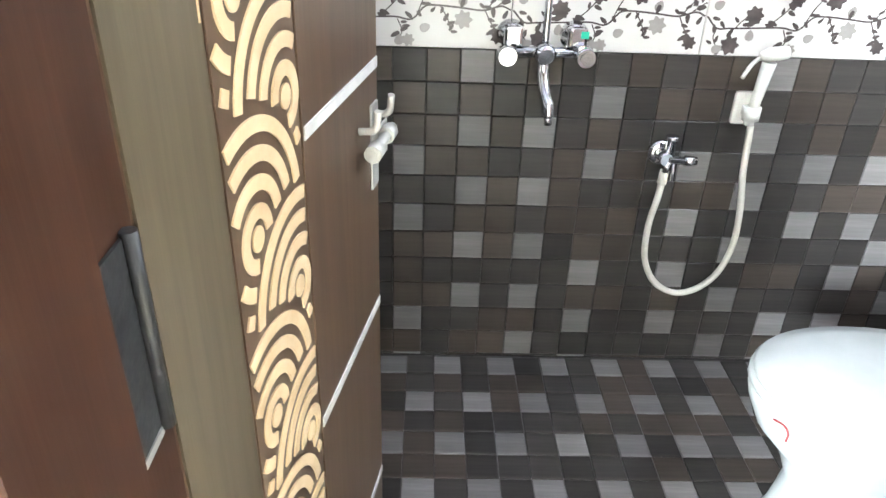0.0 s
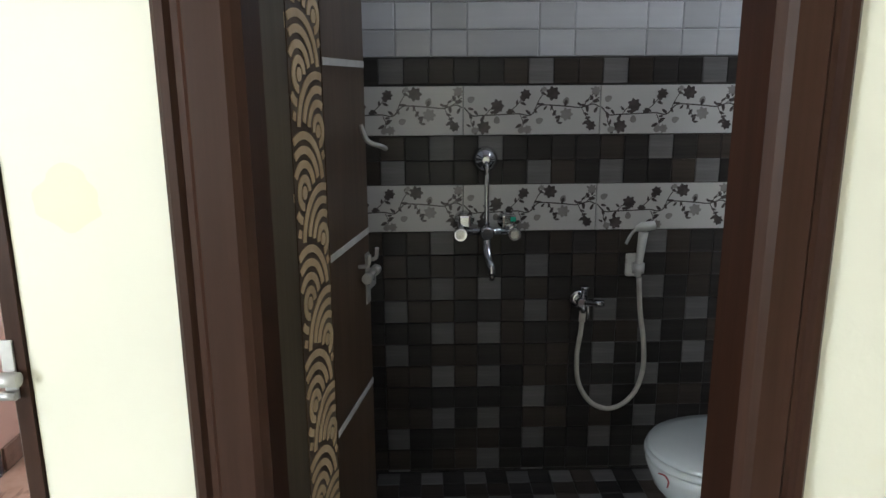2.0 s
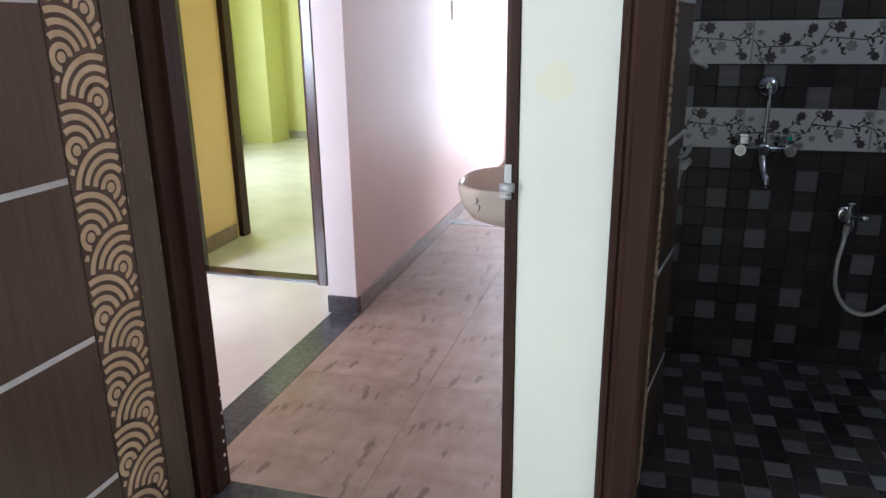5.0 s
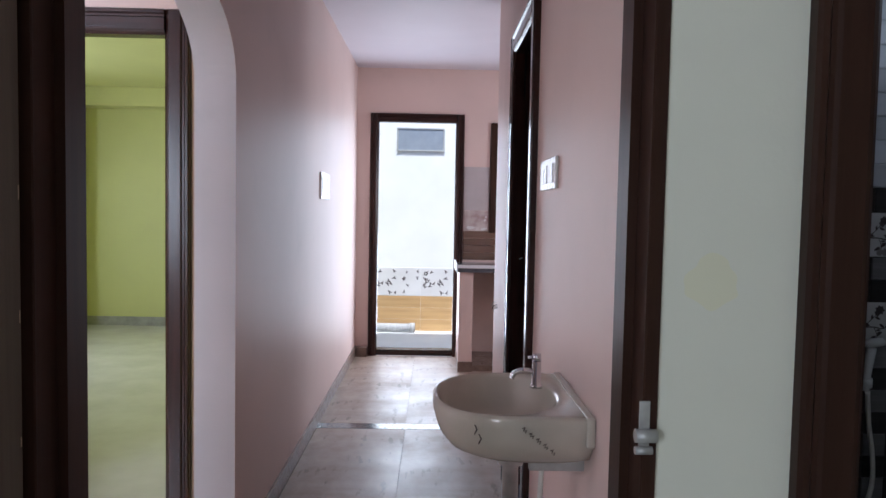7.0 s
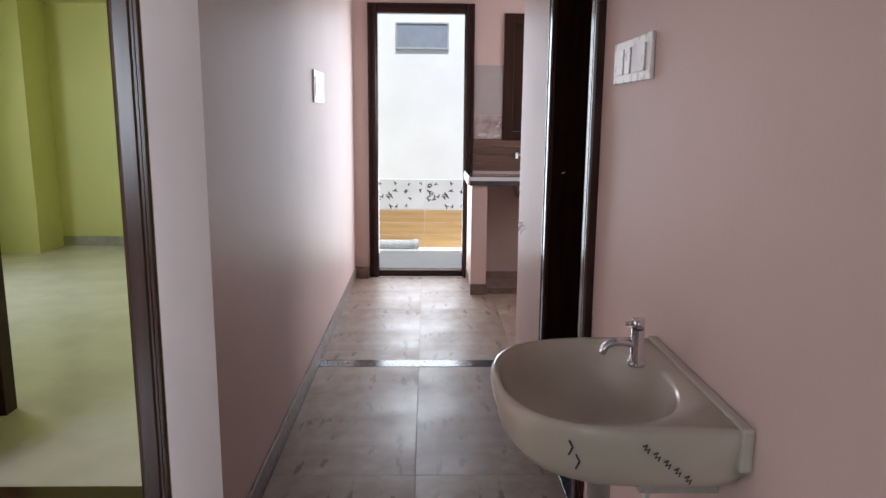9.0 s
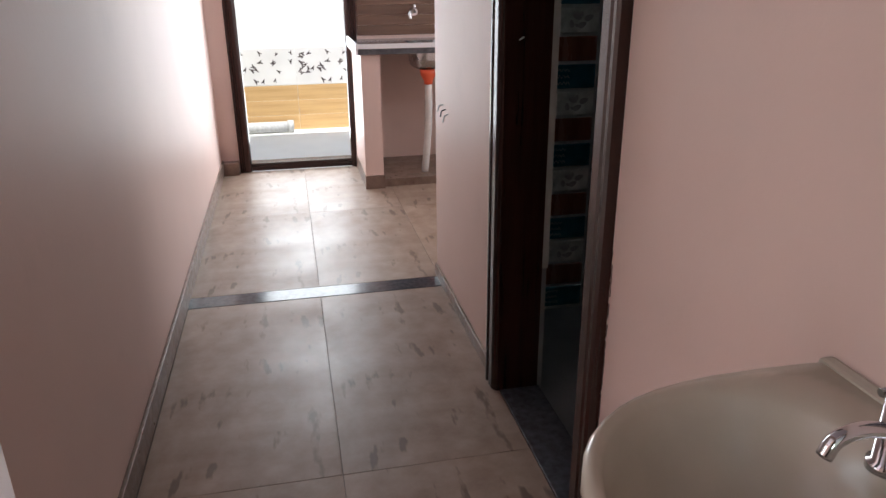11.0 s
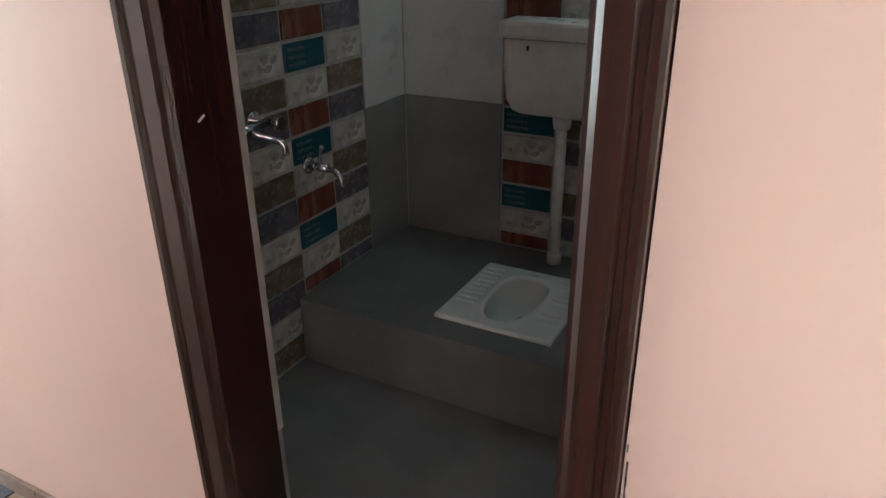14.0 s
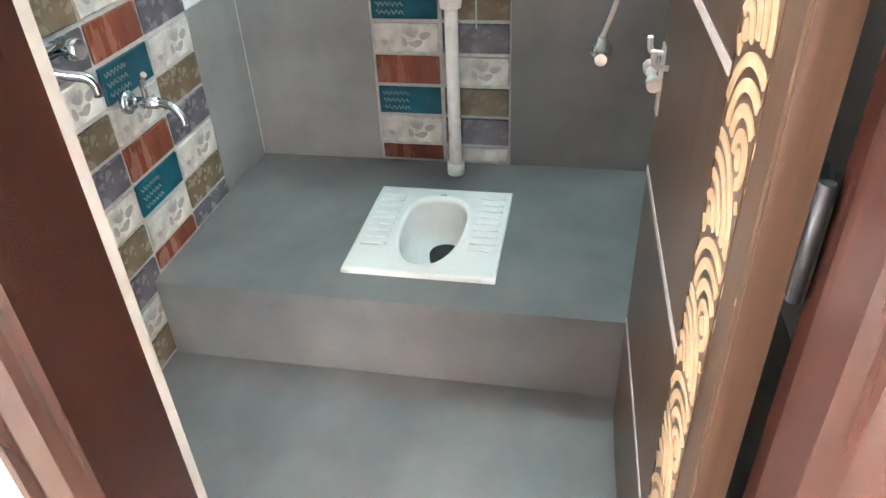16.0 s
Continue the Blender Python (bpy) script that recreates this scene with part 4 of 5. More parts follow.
def cistern():
    root = thing("flush_cistern", "white plastic low-level flushing cistern on colourful tiles", "cistern", (1.418, 2.328, 0.79))
    bm = bmesh.new()
    loops = []
    n = 44
    for z, w, d in ((0.0, 0.165, 0.110), (0.01, 0.185, 0.120), (0.05, 0.208, 0.130), (0.16, 0.216, 0.140), (0.262, 0.216, 0.142)):
        lp = []
        for i in range(n):
            a = 2 * math.pi * i / n
            c, s = math.cos(a), math.sin(a)
            lp.append((-d / 2 - 0.001 - d / 2 * math.copysign(abs(c) ** 0.35, c), w * math.copysign(abs(s) ** 0.35, s), z))
        loops.append(lp)
    loft(bm, loops)
    part("tank", bm, PLASTIC, root)
    bm = bmesh.new()
    box(bm, -0.155, -0.001, -0.222, 0.222, 0.264, 0.325, 0.014)
    part("lid", bm, PLASTIC, root)
    part_box("lever_slot", (-0.1475, -0.1415, 0.110, 0.118, 0.228, 0.245), BLACK, root)
    part_tube("outlet_nut", [(-0.075, 0, -0.001), (-0.075, 0, -0.045)], 0.034, PLASTIC, root, "", 18, [0.036, 0.030])
    part_tube("flush_pipe", [(-0.075, 0, -0.04), (-0.075, 0, -0.535)], 0.020, PLASTIC, root, "white plastic flush pipe", 16)
    part_tube("pipe_collar", [(-0.075, 0, -0.535), (-0.075, 0, -0.574)], 0.028, PLASTIC, root, "", 16)
    part_tube("chain", [(-0.09, -0.075, -0.02), (-0.09, -0.075, -0.10)], 0.0022, DULL, root, "", 6)
    return root


cistern()


def wall_tap(name, place, label):
    """A chrome bib tap on the north wall, spout to -y."""
    root = thing(name, label, "tap", place)
    part_tube("flange", [(0, -0.0008, 0), (0, -0.010, 0), (0, -0.014, 0)], 0.03, CHROME, root, "", 18, [0.030, 0.028, 0.015])
    part_tube("body", [(0, -0.012, 0), (0, -0.085, 0.0)], 0.014, CHROME, root)
    part_tube("handle", curve_pts([(0, -0.055, 0.012), (0, -0.055, 0.040), (-0.004, -0.062, 0.060), (-0.012, -0.075, 0.075)], 5), 0.0075, CHROME, root, "", 10)
    part_tube("spout", curve_pts([(0, -0.080, 0.0), (0, -0.115, -0.006), (0, -0.135, -0.03), (0.0, -0.138, -0.055)], 5), 0.010, CHROME, root, "", 12)
    return root


wall_tap("wall_tap", (0.755, 3.012, 0.68), "chrome bib tap on the colourful tiled wall")


def two_tap():
    root = thing("wall_mixer_tap", "chrome wall mixer on the colourful tiled wall", "mixer", (0.445, 3.012, 0.885))
    part_tube("cross_bar", [(-0.085, -0.05, 0.0), (0.085, -0.05, 0.0)], 0.013, CHROME, root)
    for s in (-1, 1):
        part_tube("wall_leg", [(s * 0.075, -0.0008, 0.0), (s * 0.075, -0.012, 0.0), (s * 0.075, -0.014, 0.0), (s * 0.075, -0.05, 0.0)], 0.02, CHROME, root, "", 16, [0.032, 0.028, 0.015, 0.015])
        part_tube("knob", [(s * 0.09, -0.055, 0.0), (s * 0.09, -0.07, 0.0), (s * 0.09, -0.075, 0.0), (s * 0.09, -0.10, 0.0)], 0.02, CHROME, root, "", 16, [0.013, 0.013, 0.023, 0.020])
    part_tube("spout", curve_pts([(0, -0.06, -0.01), (0.03, -0.10, -0.03), (0.05, -0.13, -0.045), (0.055, -0.135, -0.08)], 5), 0.011, CHROME, root)
    return root


two_tap()

valve = thing("angle_valve", "chrome angle valve with a white supply hose", "tap", (1.418, 1.90, 0.605))
part_tube("flange", [(-0.0008, 0, 0), (-0.012, 0, 0), (-0.015, 0, 0)], 0.03, CHROME, valve, "", 20, [0.034, 0.032, 0.016])
part_tube("body", [(-0.012, 0, 0), (-0.055, 0, 0)], 0.014, CHROME, valve)
part_tube("knob", [(-0.055, 0, 0), (-0.085, 0, 0)], 0.018, CHROME, valve)
part_tube("nut", [(-0.035, 0, 0.01), (-0.035, 0, 0.05)], 0.012, HOSE, valve)
part_tube("supply_hose", curve_pts([(-0.035, 0, 0.05), (-0.04, -0.03, 0.15), (-0.05, -0.045, 0.25), (-0.06, 0.02, 0.36), (-0.06, 0.12, 0.41), (-0.06, 0.20, 0.43)], 8), 0.0075, HOSE, valve, "white flexible supply hose", 8)


# ---- kitchen corner ----
def kitchen():
    w = thing("counter_support", "pink plastered counter support wall", "counter support", (-0.38, 5.215, 0))
    part_box("pier", (-0.058, 0.058, -0.315, 0.314, 0.086, 0.843), PINK, w)
    part_box("pier_skirting", (-0.062, 0.064, -0.322, 0.314, 0.0, 0.085), SKIRT, w, "brown stone skirting")
    c = thing("worktop", "dark granite kitchen worktop with a pale front edge", "worktop", (0.45, 5.2, 0))
    bm = bmesh.new()
    for q in ((-0.905, -0.55, -0.32, 0.329), (-0.01, 0.945, -0.32, 0.329), (-0.55, -0.01, -0.32, -0.262), (-0.55, -0.01, 0.125, 0.329)):
        box(bm, *q, 0.845, 0.885)
    part("slab", bm, GRANITE, c)
    part_box("edge", (-0.915, 0.945, -0.326, -0.3205, 0.880, 0.908), WHITE, c, "pale polished edge")
    part_box("top_edge", (-0.918, -0.906, -0.32, 0.329, 0.845, 0.910), WHITE, c, "pale polished end")
    s = thing("kitchen_sink", "stainless steel kitchen sink under the worktop", "sink", (0.17, 5.13, 0))
    bm = bmesh.new()
    loft(bm, [oval(0, 0, 0.26, 0.185, 0.886, 40, 6), oval(0, 0, 0.262, 0.187, 0.80, 40, 6), oval(0, 0, 0.25, 0.175, 0.74, 40, 6), oval(0, 0, 0.10, 0.06, 0.735, 40, 4)], False, True)
    part("bowl", bm, STEEL, s)
    part_tube("trap_cup", [(-0.17, -0.12, 0.735), (-0.17, -0.12, 0.70), (-0.17, -0.12, 0.66), (-0.17, -0.12, 0.64)], 0.03, ORANGE, s, "bright orange plastic trap", 14, [0.055, 0.05, 0.028, 0.028])
    part_tube("waste_pipe", curve_pts([(-0.17, -0.12, 0.64), (-0.17, -0.11, 0.40), (-0.18, -0.08, 0.20), (-0.19, -0.06, 0.052)], 6), 0.024, PLASTIC, s, "white ribbed waste pipe", 12)
    t = thing("sink_tap", "chrome swan-neck sink tap on plank tiles", "tap", (0.0, YF - 0.008, 1.06))
    part_tube("flange", [(0, -0.0008, 0), (0, -0.012, 0)], 0.028, CHROME, t, "", 16)
    part_tube("body", [(0, -0.012, 0), (0, -0.07, 0)], 0.016, CHROME, t)
    part_tube("spout", curve_pts([(0, -0.07, 0.0), (-0.03, -0.11, 0.02), (-0.05, -0.16, 0.0), (-0.05, -0.17, -0.04)], 6), 0.011, CHROME, t)
    part_tube("handle", [(0, -0.05, 0.012), (0, -0.055, 0.05)], 0.009, CHROME, t)
    p = thing("sink_plinth", "low brown tiled plinth under the worktop", "plinth", (0.54, 5.2, 0))
    part_box("plinth", (-0.857, 0.85, -0.27, 0.328, 0.0, 0.05), SKIRT, p)
    wdw = thing("window_shutter", "dark varnished kitchen window frame", "window", (0.225, YF + 0.02, 1.665))
    for q in ((-0.378, -0.30, -0.045, 0.06, -0.503, 0.503), (0.30, 0.373, -0.045, 0.06, -0.503, 0.503), (-0.30, 0.30, -0.04, 0.055, 0.43, 0.503), (-0.30, 0.30, -0.04, 0.055, -0.503, -0.43), (-0.03, 0.03, -0.035, 0.05, -0.43, 0.43)):
        part_box("frame_bar", q, FRAME, wdw, "", 0.004)
    for x in (-0.165, 0.165):
        part_box("shutter_panel", (x - 0.134, x + 0.134, 0.0, 0.02, -0.429, 0.429), FRAME, wdw, "dark wooden shutter panel")


kitchen()

# cut wires left in the corridor wall
wires = thing("cut_wires", "short cut wire ends poking from the pink wall", "wire", (XR, 3.27, 0.79))
for k in range(3):
    part_tube("wire", curve_pts([(0.002, 0.02 - 0.05 * k, 0.012 - 0.01 * k), (-0.018, 0.01 - 0.05 * k, 0.010 - 0.012 * k), (-0.03, -0.02 - 0.05 * k, -0.006 - 0.012 * k)], 4), 0.0028, BLACK if k % 2 else DULL, wires, "", 6)

# ---- yard ----
vent = thing("ventilator", "flat slate-blue shutter panel high in the white yard wall", "ventilator", (-0.83, 7.202, 2.17))
part_box("backing", (-0.275, 0.275, -0.012, -0.0005, -0.135, 0.135), varied("slate_blue_paint", (0.22, 0.25, 0.29), (0.28, 0.31, 0.35), 9, 0.5), vent)
for q in ((-0.275, 0.275, -0.020, -0.0122, 0.118, 0.135), (-0.275, 0.275, -0.020, -0.0122, -0.135, -0.118), (-0.275, -0.258, -0.020, -0.0122, -0.1178, 0.1178), (0.258, 0.275, -0.020, -0.0122, -0.1178, 0.1178)):
    part_box("edge_bar", q, DULL, vent, "", 0.001)
pipe = thing("plastic_pipe", "pale grey plastic pipe lying against the yard wall", "pipe", (-1.05, 7.10, -0.05))
part_tube("pipe", [(-0.35, 0, 0.052), (0.17, 0, 0.052)], 0.05, PALEGROUT, pipe, "", 18)
part_tube("socket", [(0.13, 0, 0.056), (0.19, 0, 0.056)], 0.055, PALEGROUT, pipe, "", 18)


# ---- tiled surfaces: pieces on shared meshes ----
def tile_mesh(name, w, h, d, mat, chamfer=0.0015):
    """A tile in local x-z, its face to -y, back at y = 0, lower left corner at the origin; edges eased."""
    c = chamfer
    back = [(0, 0, 0), (w, 0, 0), (w, 0, h), (0, 0, h)]
    mid = [(x, -(d - c), z) for x, y, z in back]
    top = [(c, -d, c), (w - c, -d, c), (w - c, -d, h - c), (c, -d, h - c)]
    vs = back + mid + top
    fs = [(8, 9, 10, 11)]
    for o in (0, 4):
        fs += [(o + i, o + (i + 1) % 4, o + 4 + (i + 1) % 4, o + 4 + i) for i in range(4)]
    me = bpy.data.meshes.new(name)
    me.from_pydata(vs, [], fs)
    me.materials.append(mat)
    return me


def lay(name, me, parent, m):
    ob = new(name, me)
    ob.parent = parent
    ob.matrix_basis = m
    return ob


def group_parent(wall_name):
    return bpy.data.objects[wall_name]


S = 0.083
GAP = 0.0022
SQ = [tile_mesh("square_tile", S - GAP, S - GAP, 0.006, t) for t in TONES]
LIGHT_EVEN, LIGHT_ODD = {2, 4, 11, 16, 17}, {0, 6, 9, 13, 15}
rng = random.Random(4)


def tone(col, row):
    if (col % 20) in (LIGHT_EVEN if row % 2 == 0 else LIGHT_ODD):
        return 2 if rng.random() < 0.85 else 1
    return 1 if rng.random() < 0.33 else 0


north = group_parent("wall_shower_north")
Z0 = -0.035
rows_z = [0.886 - S * (k + 1) for k in range(11)] + [1.049, 1.132, 1.384]
X0 = 0.044 - 2 * S
for r, z in enumerate(rows_z):
    for c in range(21):
        x = X0 + c * S
        if x > 1.595:
            continue
        lay("square_tile", SQ[tone(c - 2, r)], north, pose(x, YB + 0.006, z))
LOW = [tile_mesh("cut_tile", S - GAP, rows_z[10] - Z0 - GAP, 0.006, t) for t in TONES]
for c in range(21):
    lay("cut_tile", LOW[tone(c - 2, 11)], north, pose(X0 + c * S, YB + 0.006, Z0))


def leaf_shape(bm, u, v, r, ang, z=-0.0006, fat=0.45):
    pts = []
    for i in range(10):
        a = 2 * math.pi * i / 10
        x, y = r * math.cos(a), fat * r * math.sin(a) * (1 - 0.3 * math.cos(a))
        pts.append(bm.verts.new((u + x * math.cos(ang) - y * math.sin(ang), z, v + x * math.sin(ang) + y * math.cos(ang))))
    bm.faces.new(pts)


def flower_shape(bm, u, v, r, z=-0.0006):
    n = 40
    bm.faces.new([bm.verts.new((u + r * (1 + 0.17 * math.cos(7 * a)) * math.cos(a), z, v + r * (1 + 0.17 * math.cos(7 * a)) * math.sin(a)))
                  for a in (2 * math.pi * i / n for i in range(n))])


def ribbon(bm, pts, w, z=-0.0004):
    pts = [Vector((p[0], 0, p[1])) for p in pts]
    rows = []
    for i, p in enumerate(pts):
        d = pts[min(i + 1, len(pts) - 1)] - pts[max(i - 1, 0)]
        nrm = Vector((-d.z, 0, d.x)).normalized() * w / 2
        rows.append((bm.verts.new((p.x + nrm.x, z, p.z + nrm.z)), bm.verts.new((p.x - nrm.x, z, p.z - nrm.z))))
    for a, b in zip(rows, rows[1:]):
        bm.faces.new((a[0], a[1], b[1], b[0]))


def vine_print(width, height):
    """A wandering stem with side shoots, leaves, buds and flowers over one tile."""
    bm = bmesh.new()
    P = lambda a, b: (a / 675 * width, (242 - b) / 242 * height)
    main = [(0, 105), (40, 145), (85, 145), (170, 142), (270, 138), (330, 145), (375, 100), (420, 95), (510, 102), (580, 108), (640, 92), (675, 105)]
    stems = [[(105, 145), (130, 115), (165, 98)], [(215, 138), (262, 95), (300, 48)], [(40, 145), (35, 180), (55, 218)], [(280, 145), (296, 185), (285, 215)],
             [(345, 138), (370, 75), (395, 35)], [(430, 98), (455, 140), (465, 170)], [(585, 108), (605, 145), (635, 195)], [(590, 106), (625, 60), (655, 28)], [(620, 98), (665, 62), (674, 60)]]
    flowers = [(165, 98, 25, 0), (305, 42, 20, 0), (98, 205, 26, 0), (317, 218, 19, 1), (440, 37, 26, 0), (397, 16, 14, 1), (510, 142, 24, 1), (635, 200, 19, 0), (655, 26, 18, 1), (30, 40, 0, 0)]
    buds = [(35, 65, 0.5), (163, 168, 1.6), (377, 173, 0.4), (508, 75, 1.2), (285, 218, 1.4), (55, 220, 0.2)]
    k = width / 675
    for st, w in [(main, 0.0042)] + [(s, 0.0030) for s in stems]:
        ribbon(bm, [(p.x, p.y) for p in curve_pts([(*P(*q), 0) for q in st], 6)], w)
    r2 = random.Random(9)
    for st in stems + [main]:
        pts = curve_pts([(*P(*q), 0) for q in st], 4)
        for i in range(2, len(pts), 3 if st is main else 2):
            s = 1 if r2.random() < 0.5 else -1
            a = r2.uniform(0, 6.28)
            rr = r2.uniform(0.008, 0.013)
            leaf_shape(bm, min(max(pts[i].x + 0.010 * math.cos(a), 0.012), width - 0.012), min(max(pts[i].y + s * 0.010, 0.012), height - 0.012), rr, a, -0.0005 - 0.00001 * i)
    light = len(bm.faces)
    for u, v, r, pale in flowers:
        if r:
            x, y = P(u, v)
            flower_shape(bm, x, y, min(r * k * 1.2, height - y - 0.002, y - 0.002, x - 0.002) if r else 0, -0.0007)
            bm.faces.ensure_lookup_table()
            bm.faces[-1].material_index = 1 if pale else 0
    for u, v, a in buds:
        x, y = P(u, v)
        leaf_shape(bm, max(x, 0.016), y, 0.013, a, -0.0008, 0.8)
        bm.faces.ensure_lookup_table()
        bm.faces[-1].material_index = 1
    me = bpy.data.meshes.new("vine_print")
    bm.normal_update()
    for f in bm.faces:
        if f.normal.y > 0:
            f.normal_flip()
    bm.to_mesh(me)
    bm.free()
    me.materials.append(VINE)
    me.materials.append(VINE2)
    return me


DW, DH = 0.46, 0.163
DECOR = tile_mesh("flower_tile", DW - 0.002, DH - 0.002, 0.0065, GLAZE)
PRINT = vine_print(DW - 0.006, DH - 0.004)
for z in (0.886, 1.216):
    for k in range(4):
        x = -0.135 + k * DW
        w = min(DW, 1.597 - x)
        t = lay("flower_tile", DECOR, north, pose(x, YB + 0.006, z))
        if w < DW - 0.01:
            t.data = tile_mesh("cut_flower_tile", w, DH - 0.002, 0.0065, GLAZE)
            lay("vine_print", vine_print(w - 0.006, DH - 0.004), t, pose(0.002, -0.0064, 0.001))
            continue
        lay("vine_print", PRINT, t, pose(0.002, -0.0064, 0.001))

UW, UH = 0.118, 0.0865
UP = [tile_mesh("upper_tile", UW - 0.0006, UH - 0.0006, 0.006, UPPER, 0.004), tile_mesh("upper_tile_wide", 2 * UW - 0.0006, UH - 0.0006, 0.006, UPPER, 0.004)]
for r in range(13):
    x, c = -0.135, r
    while x < 1.59:
        wide = (c * 7 + r * 3) % 5 < 2
        w = UW * (2 if wide else 1)
        lay("upper_tile", UP[1 if wide else 0], north, pose(min(x, 1.597 - w), YB + 0.006, 1.470 + r * UH))
        x += w
        c += 1


def joined_tiles(name, parent, cells, mat_list, label):
    """Many tiles in one mesh: cells of (matrix, w, h, material index)."""
    vs, fs, mi = [], [], []
    for m, w, h, k in cells:
        c, d, o = 0.0015, 0.006, len(vs)
        loc = [(0, 0, 0), (w, 0, 0), (w, 0, h), (0, 0, h), (c, -d, c), (w - c, -d, c), (w - c, -d, h - c), (c, -d, h - c)]
        vs += [tuple(m @ Vector(p)) for p in loc]
        fs += [(o + 4, o + 5, o + 6, o + 7)] + [(o + i, o + (i + 1) % 4, o + 4 + (i + 1) % 4, o + 4 + i) for i in range(4)]
        mi += [k] * 5
    me = bpy.data.meshes.new(name)
    me.from_pydata(vs, [], fs)
    for m in mat_list:
        me.materials.append(m)
    me.polygons.foreach_set("material_index", mi)
    ob = new(name, me)
    ob.parent = parent
    return tagged(ob, label, "", "", "stuff")


def side_cells(face_pose, length):
    cells = []
    n = int(length / S) + 1
    zs = rows_z + [Z0]
    for r, z in enumerate(zs):
        for c in range(n):
            w = min(S, length - c * S) - GAP
            if w > 0.01:
                cells.append((face_pose @ pose(c * S, 0, z), w, S - GAP if r < len(rows_z) else rows_z[10] - Z0 - GAP, tone(c + 3, r)))
    for z in (0.886, 1.216):
        for c in range(int(length / DW) + 1):
            w = min(DW, length - c * DW) - 0.002
            if w > 0.01:
                cells.append((face_pose @ pose(c * DW, 0, z), w, DH - 0.002, 3))
    for r in range(13):
        for c in range(int(length / (2 * UW)) + 1):
            w = min(2 * UW, length - c * 2 * UW) - 0.002
            if w > 0.01:
                cells.append((face_pose @ pose(c * 2 * UW, 0, 1.470 + r * UH), w, UH - 0.002, 4))
    return cells


joined_tiles("side_wall_tiles", group_parent("wall_shower_east"), side_cells(pose(1.5995, YB - 0.002, 0, 0, 0, -90), 1.40), TONES + [GLAZE, UPPER], "dark wood-print wall tiles with pale bands")
bm = bmesh.new()
box(bm, -0.139, -0.1345, 0.122, YB - 0.001, -0.05, H - 0.001)
lining = structure("wall_shower_west_lining", bm, GROUT, "grouted tile backing", "wall")
joined_tiles("side_wall_tiles", lining, side_cells(pose(-0.1345, 0.125, 0, 0, 0, 90), 1.405), TONES + [GLAZE, UPPER], "dark wood-print wall tiles with pale bands")

bm = bmesh.new()
box(bm, -0.134, 1.599, 0.127, YB + 0.005, -0.059, Z0 - 0.006)
shower_floor = structure("floor_shower", bm, GROUT, "dark grouted shower room floor", "floor")
FS = 0.0795
FSQ = [tile_mesh("floor_tile", FS - 0.002, FS - 0.002, 0.006, t) for t in TONES]
cells = []
fx0, fy0 = 0.0875 - 3 * FS, 1.372 + 2 * FS
for r in range(19):
    y = fy0 - (r + 1) * FS
    for c in range(24):
        x = fx0 + c * FS
        if x < -0.134 or x > 1.52 or y < 0.128:
            continue
        k = r - 2
        light = (k % 2 == 0) and ((c - 3 + (1 if (k // 2) % 2 else 0)) % 2 == 0)
        tn = 2 if light else (1 if rng.random() < 0.35 else 0)
        if x < 1.06:
            lay("floor_tile", FSQ[tn], shower_floor, pose(x, y, Z0 - 0.006, -90, 0, 0))
        else:
            cells.append((pose(x, y, Z0 - 0.006, -90, 0, 0), FS - 0.002, FS - 0.002, tn))
joined_tiles("floor_tiles", shower_floor, cells, TONES, "dark wood-print floor tiles")

# ---- corridor floor tiles ----
bm = bmesh.new()
box(bm, XL, XR, 0.129, YF - 0.001, -0.0595, -0.0065)
box(bm, XR, 1.40, 3.441, YF - 0.001, -0.0595, -0.0065)
corridor_bed = structure("floor_corridor", bm, varied("brown_grout", (0.13, 0.10, 0.08), (0.19, 0.15, 0.12), 40, 0.8, 0, 0.2), "brown wood-print porcelain corridor floor", "floor")
FT = {}


def floor_tile(x0, x1, y0, y1):
    key = (round(x1 - x0, 3), round(y1 - y0, 3))
    if key not in FT:
        FT[key] = tile_mesh("plank_tile", x1 - x0 - 0.0016, y1 - y0 - 0.0016, 0.006, WOODFLOOR, 0.0006)
    return lay("plank_tile", FT[key], corridor_bed, pose(x0, y0, -0.0062, -90, 0, 0))


XM = -0.818
for a, b in ((0.13, 0.90), (0.90, 2.09), (2.09, 3.288)):
    floor_tile(-1.364, XM, a, b)
    floor_tile(XM, XR - 0.001, a, b)
for a, b in ((3.402, 4.49), (4.49, 5.528)):
    floor_tile(XL + 0.002, XM, a, b)
    floor_tile(XM, XR, a, b)
    for k in range(3):
        floor_tile(XR + k * 0.557, XR + (k + 1) * 0.557 - 0.001, max(a, 3.445), b)

# ---- toilet room tiles ----
tn_wall, te_wall = group_parent("wall_toilet_north"), group_parent("wall_toilet_east")
BH, BW = 0.1012, 0.2150
BG = 0.013
BR = {k: tile_mesh(k + "_brick", BW - BG, BH - BG, 0.008, m, 0.002) for k, m in BRICKS.items()}
SEQ_A, SEQ_B = ["rust", "teal", "white"], ["white", "olive", "slate"]


def script_mesh():
    """Pale scrolled handwriting-like strokes, for the teal bricks."""
    bm = bmesh.new()
    for row in range(3):
        v = 0.018 + row * 0.024
        pts = [(0.010 + 0.0045 * i, v + 0.007 * math.sin(i * 1.9 + row)) for i in range(20)]
        ribbon(bm, pts, 0.0022, -0.0004)
    me = bpy.data.meshes.new("scroll_print")
    bm.normal_update()
    bm.to_mesh(me)
    bm.free()
    me.materials.append(VINE2)
    return me


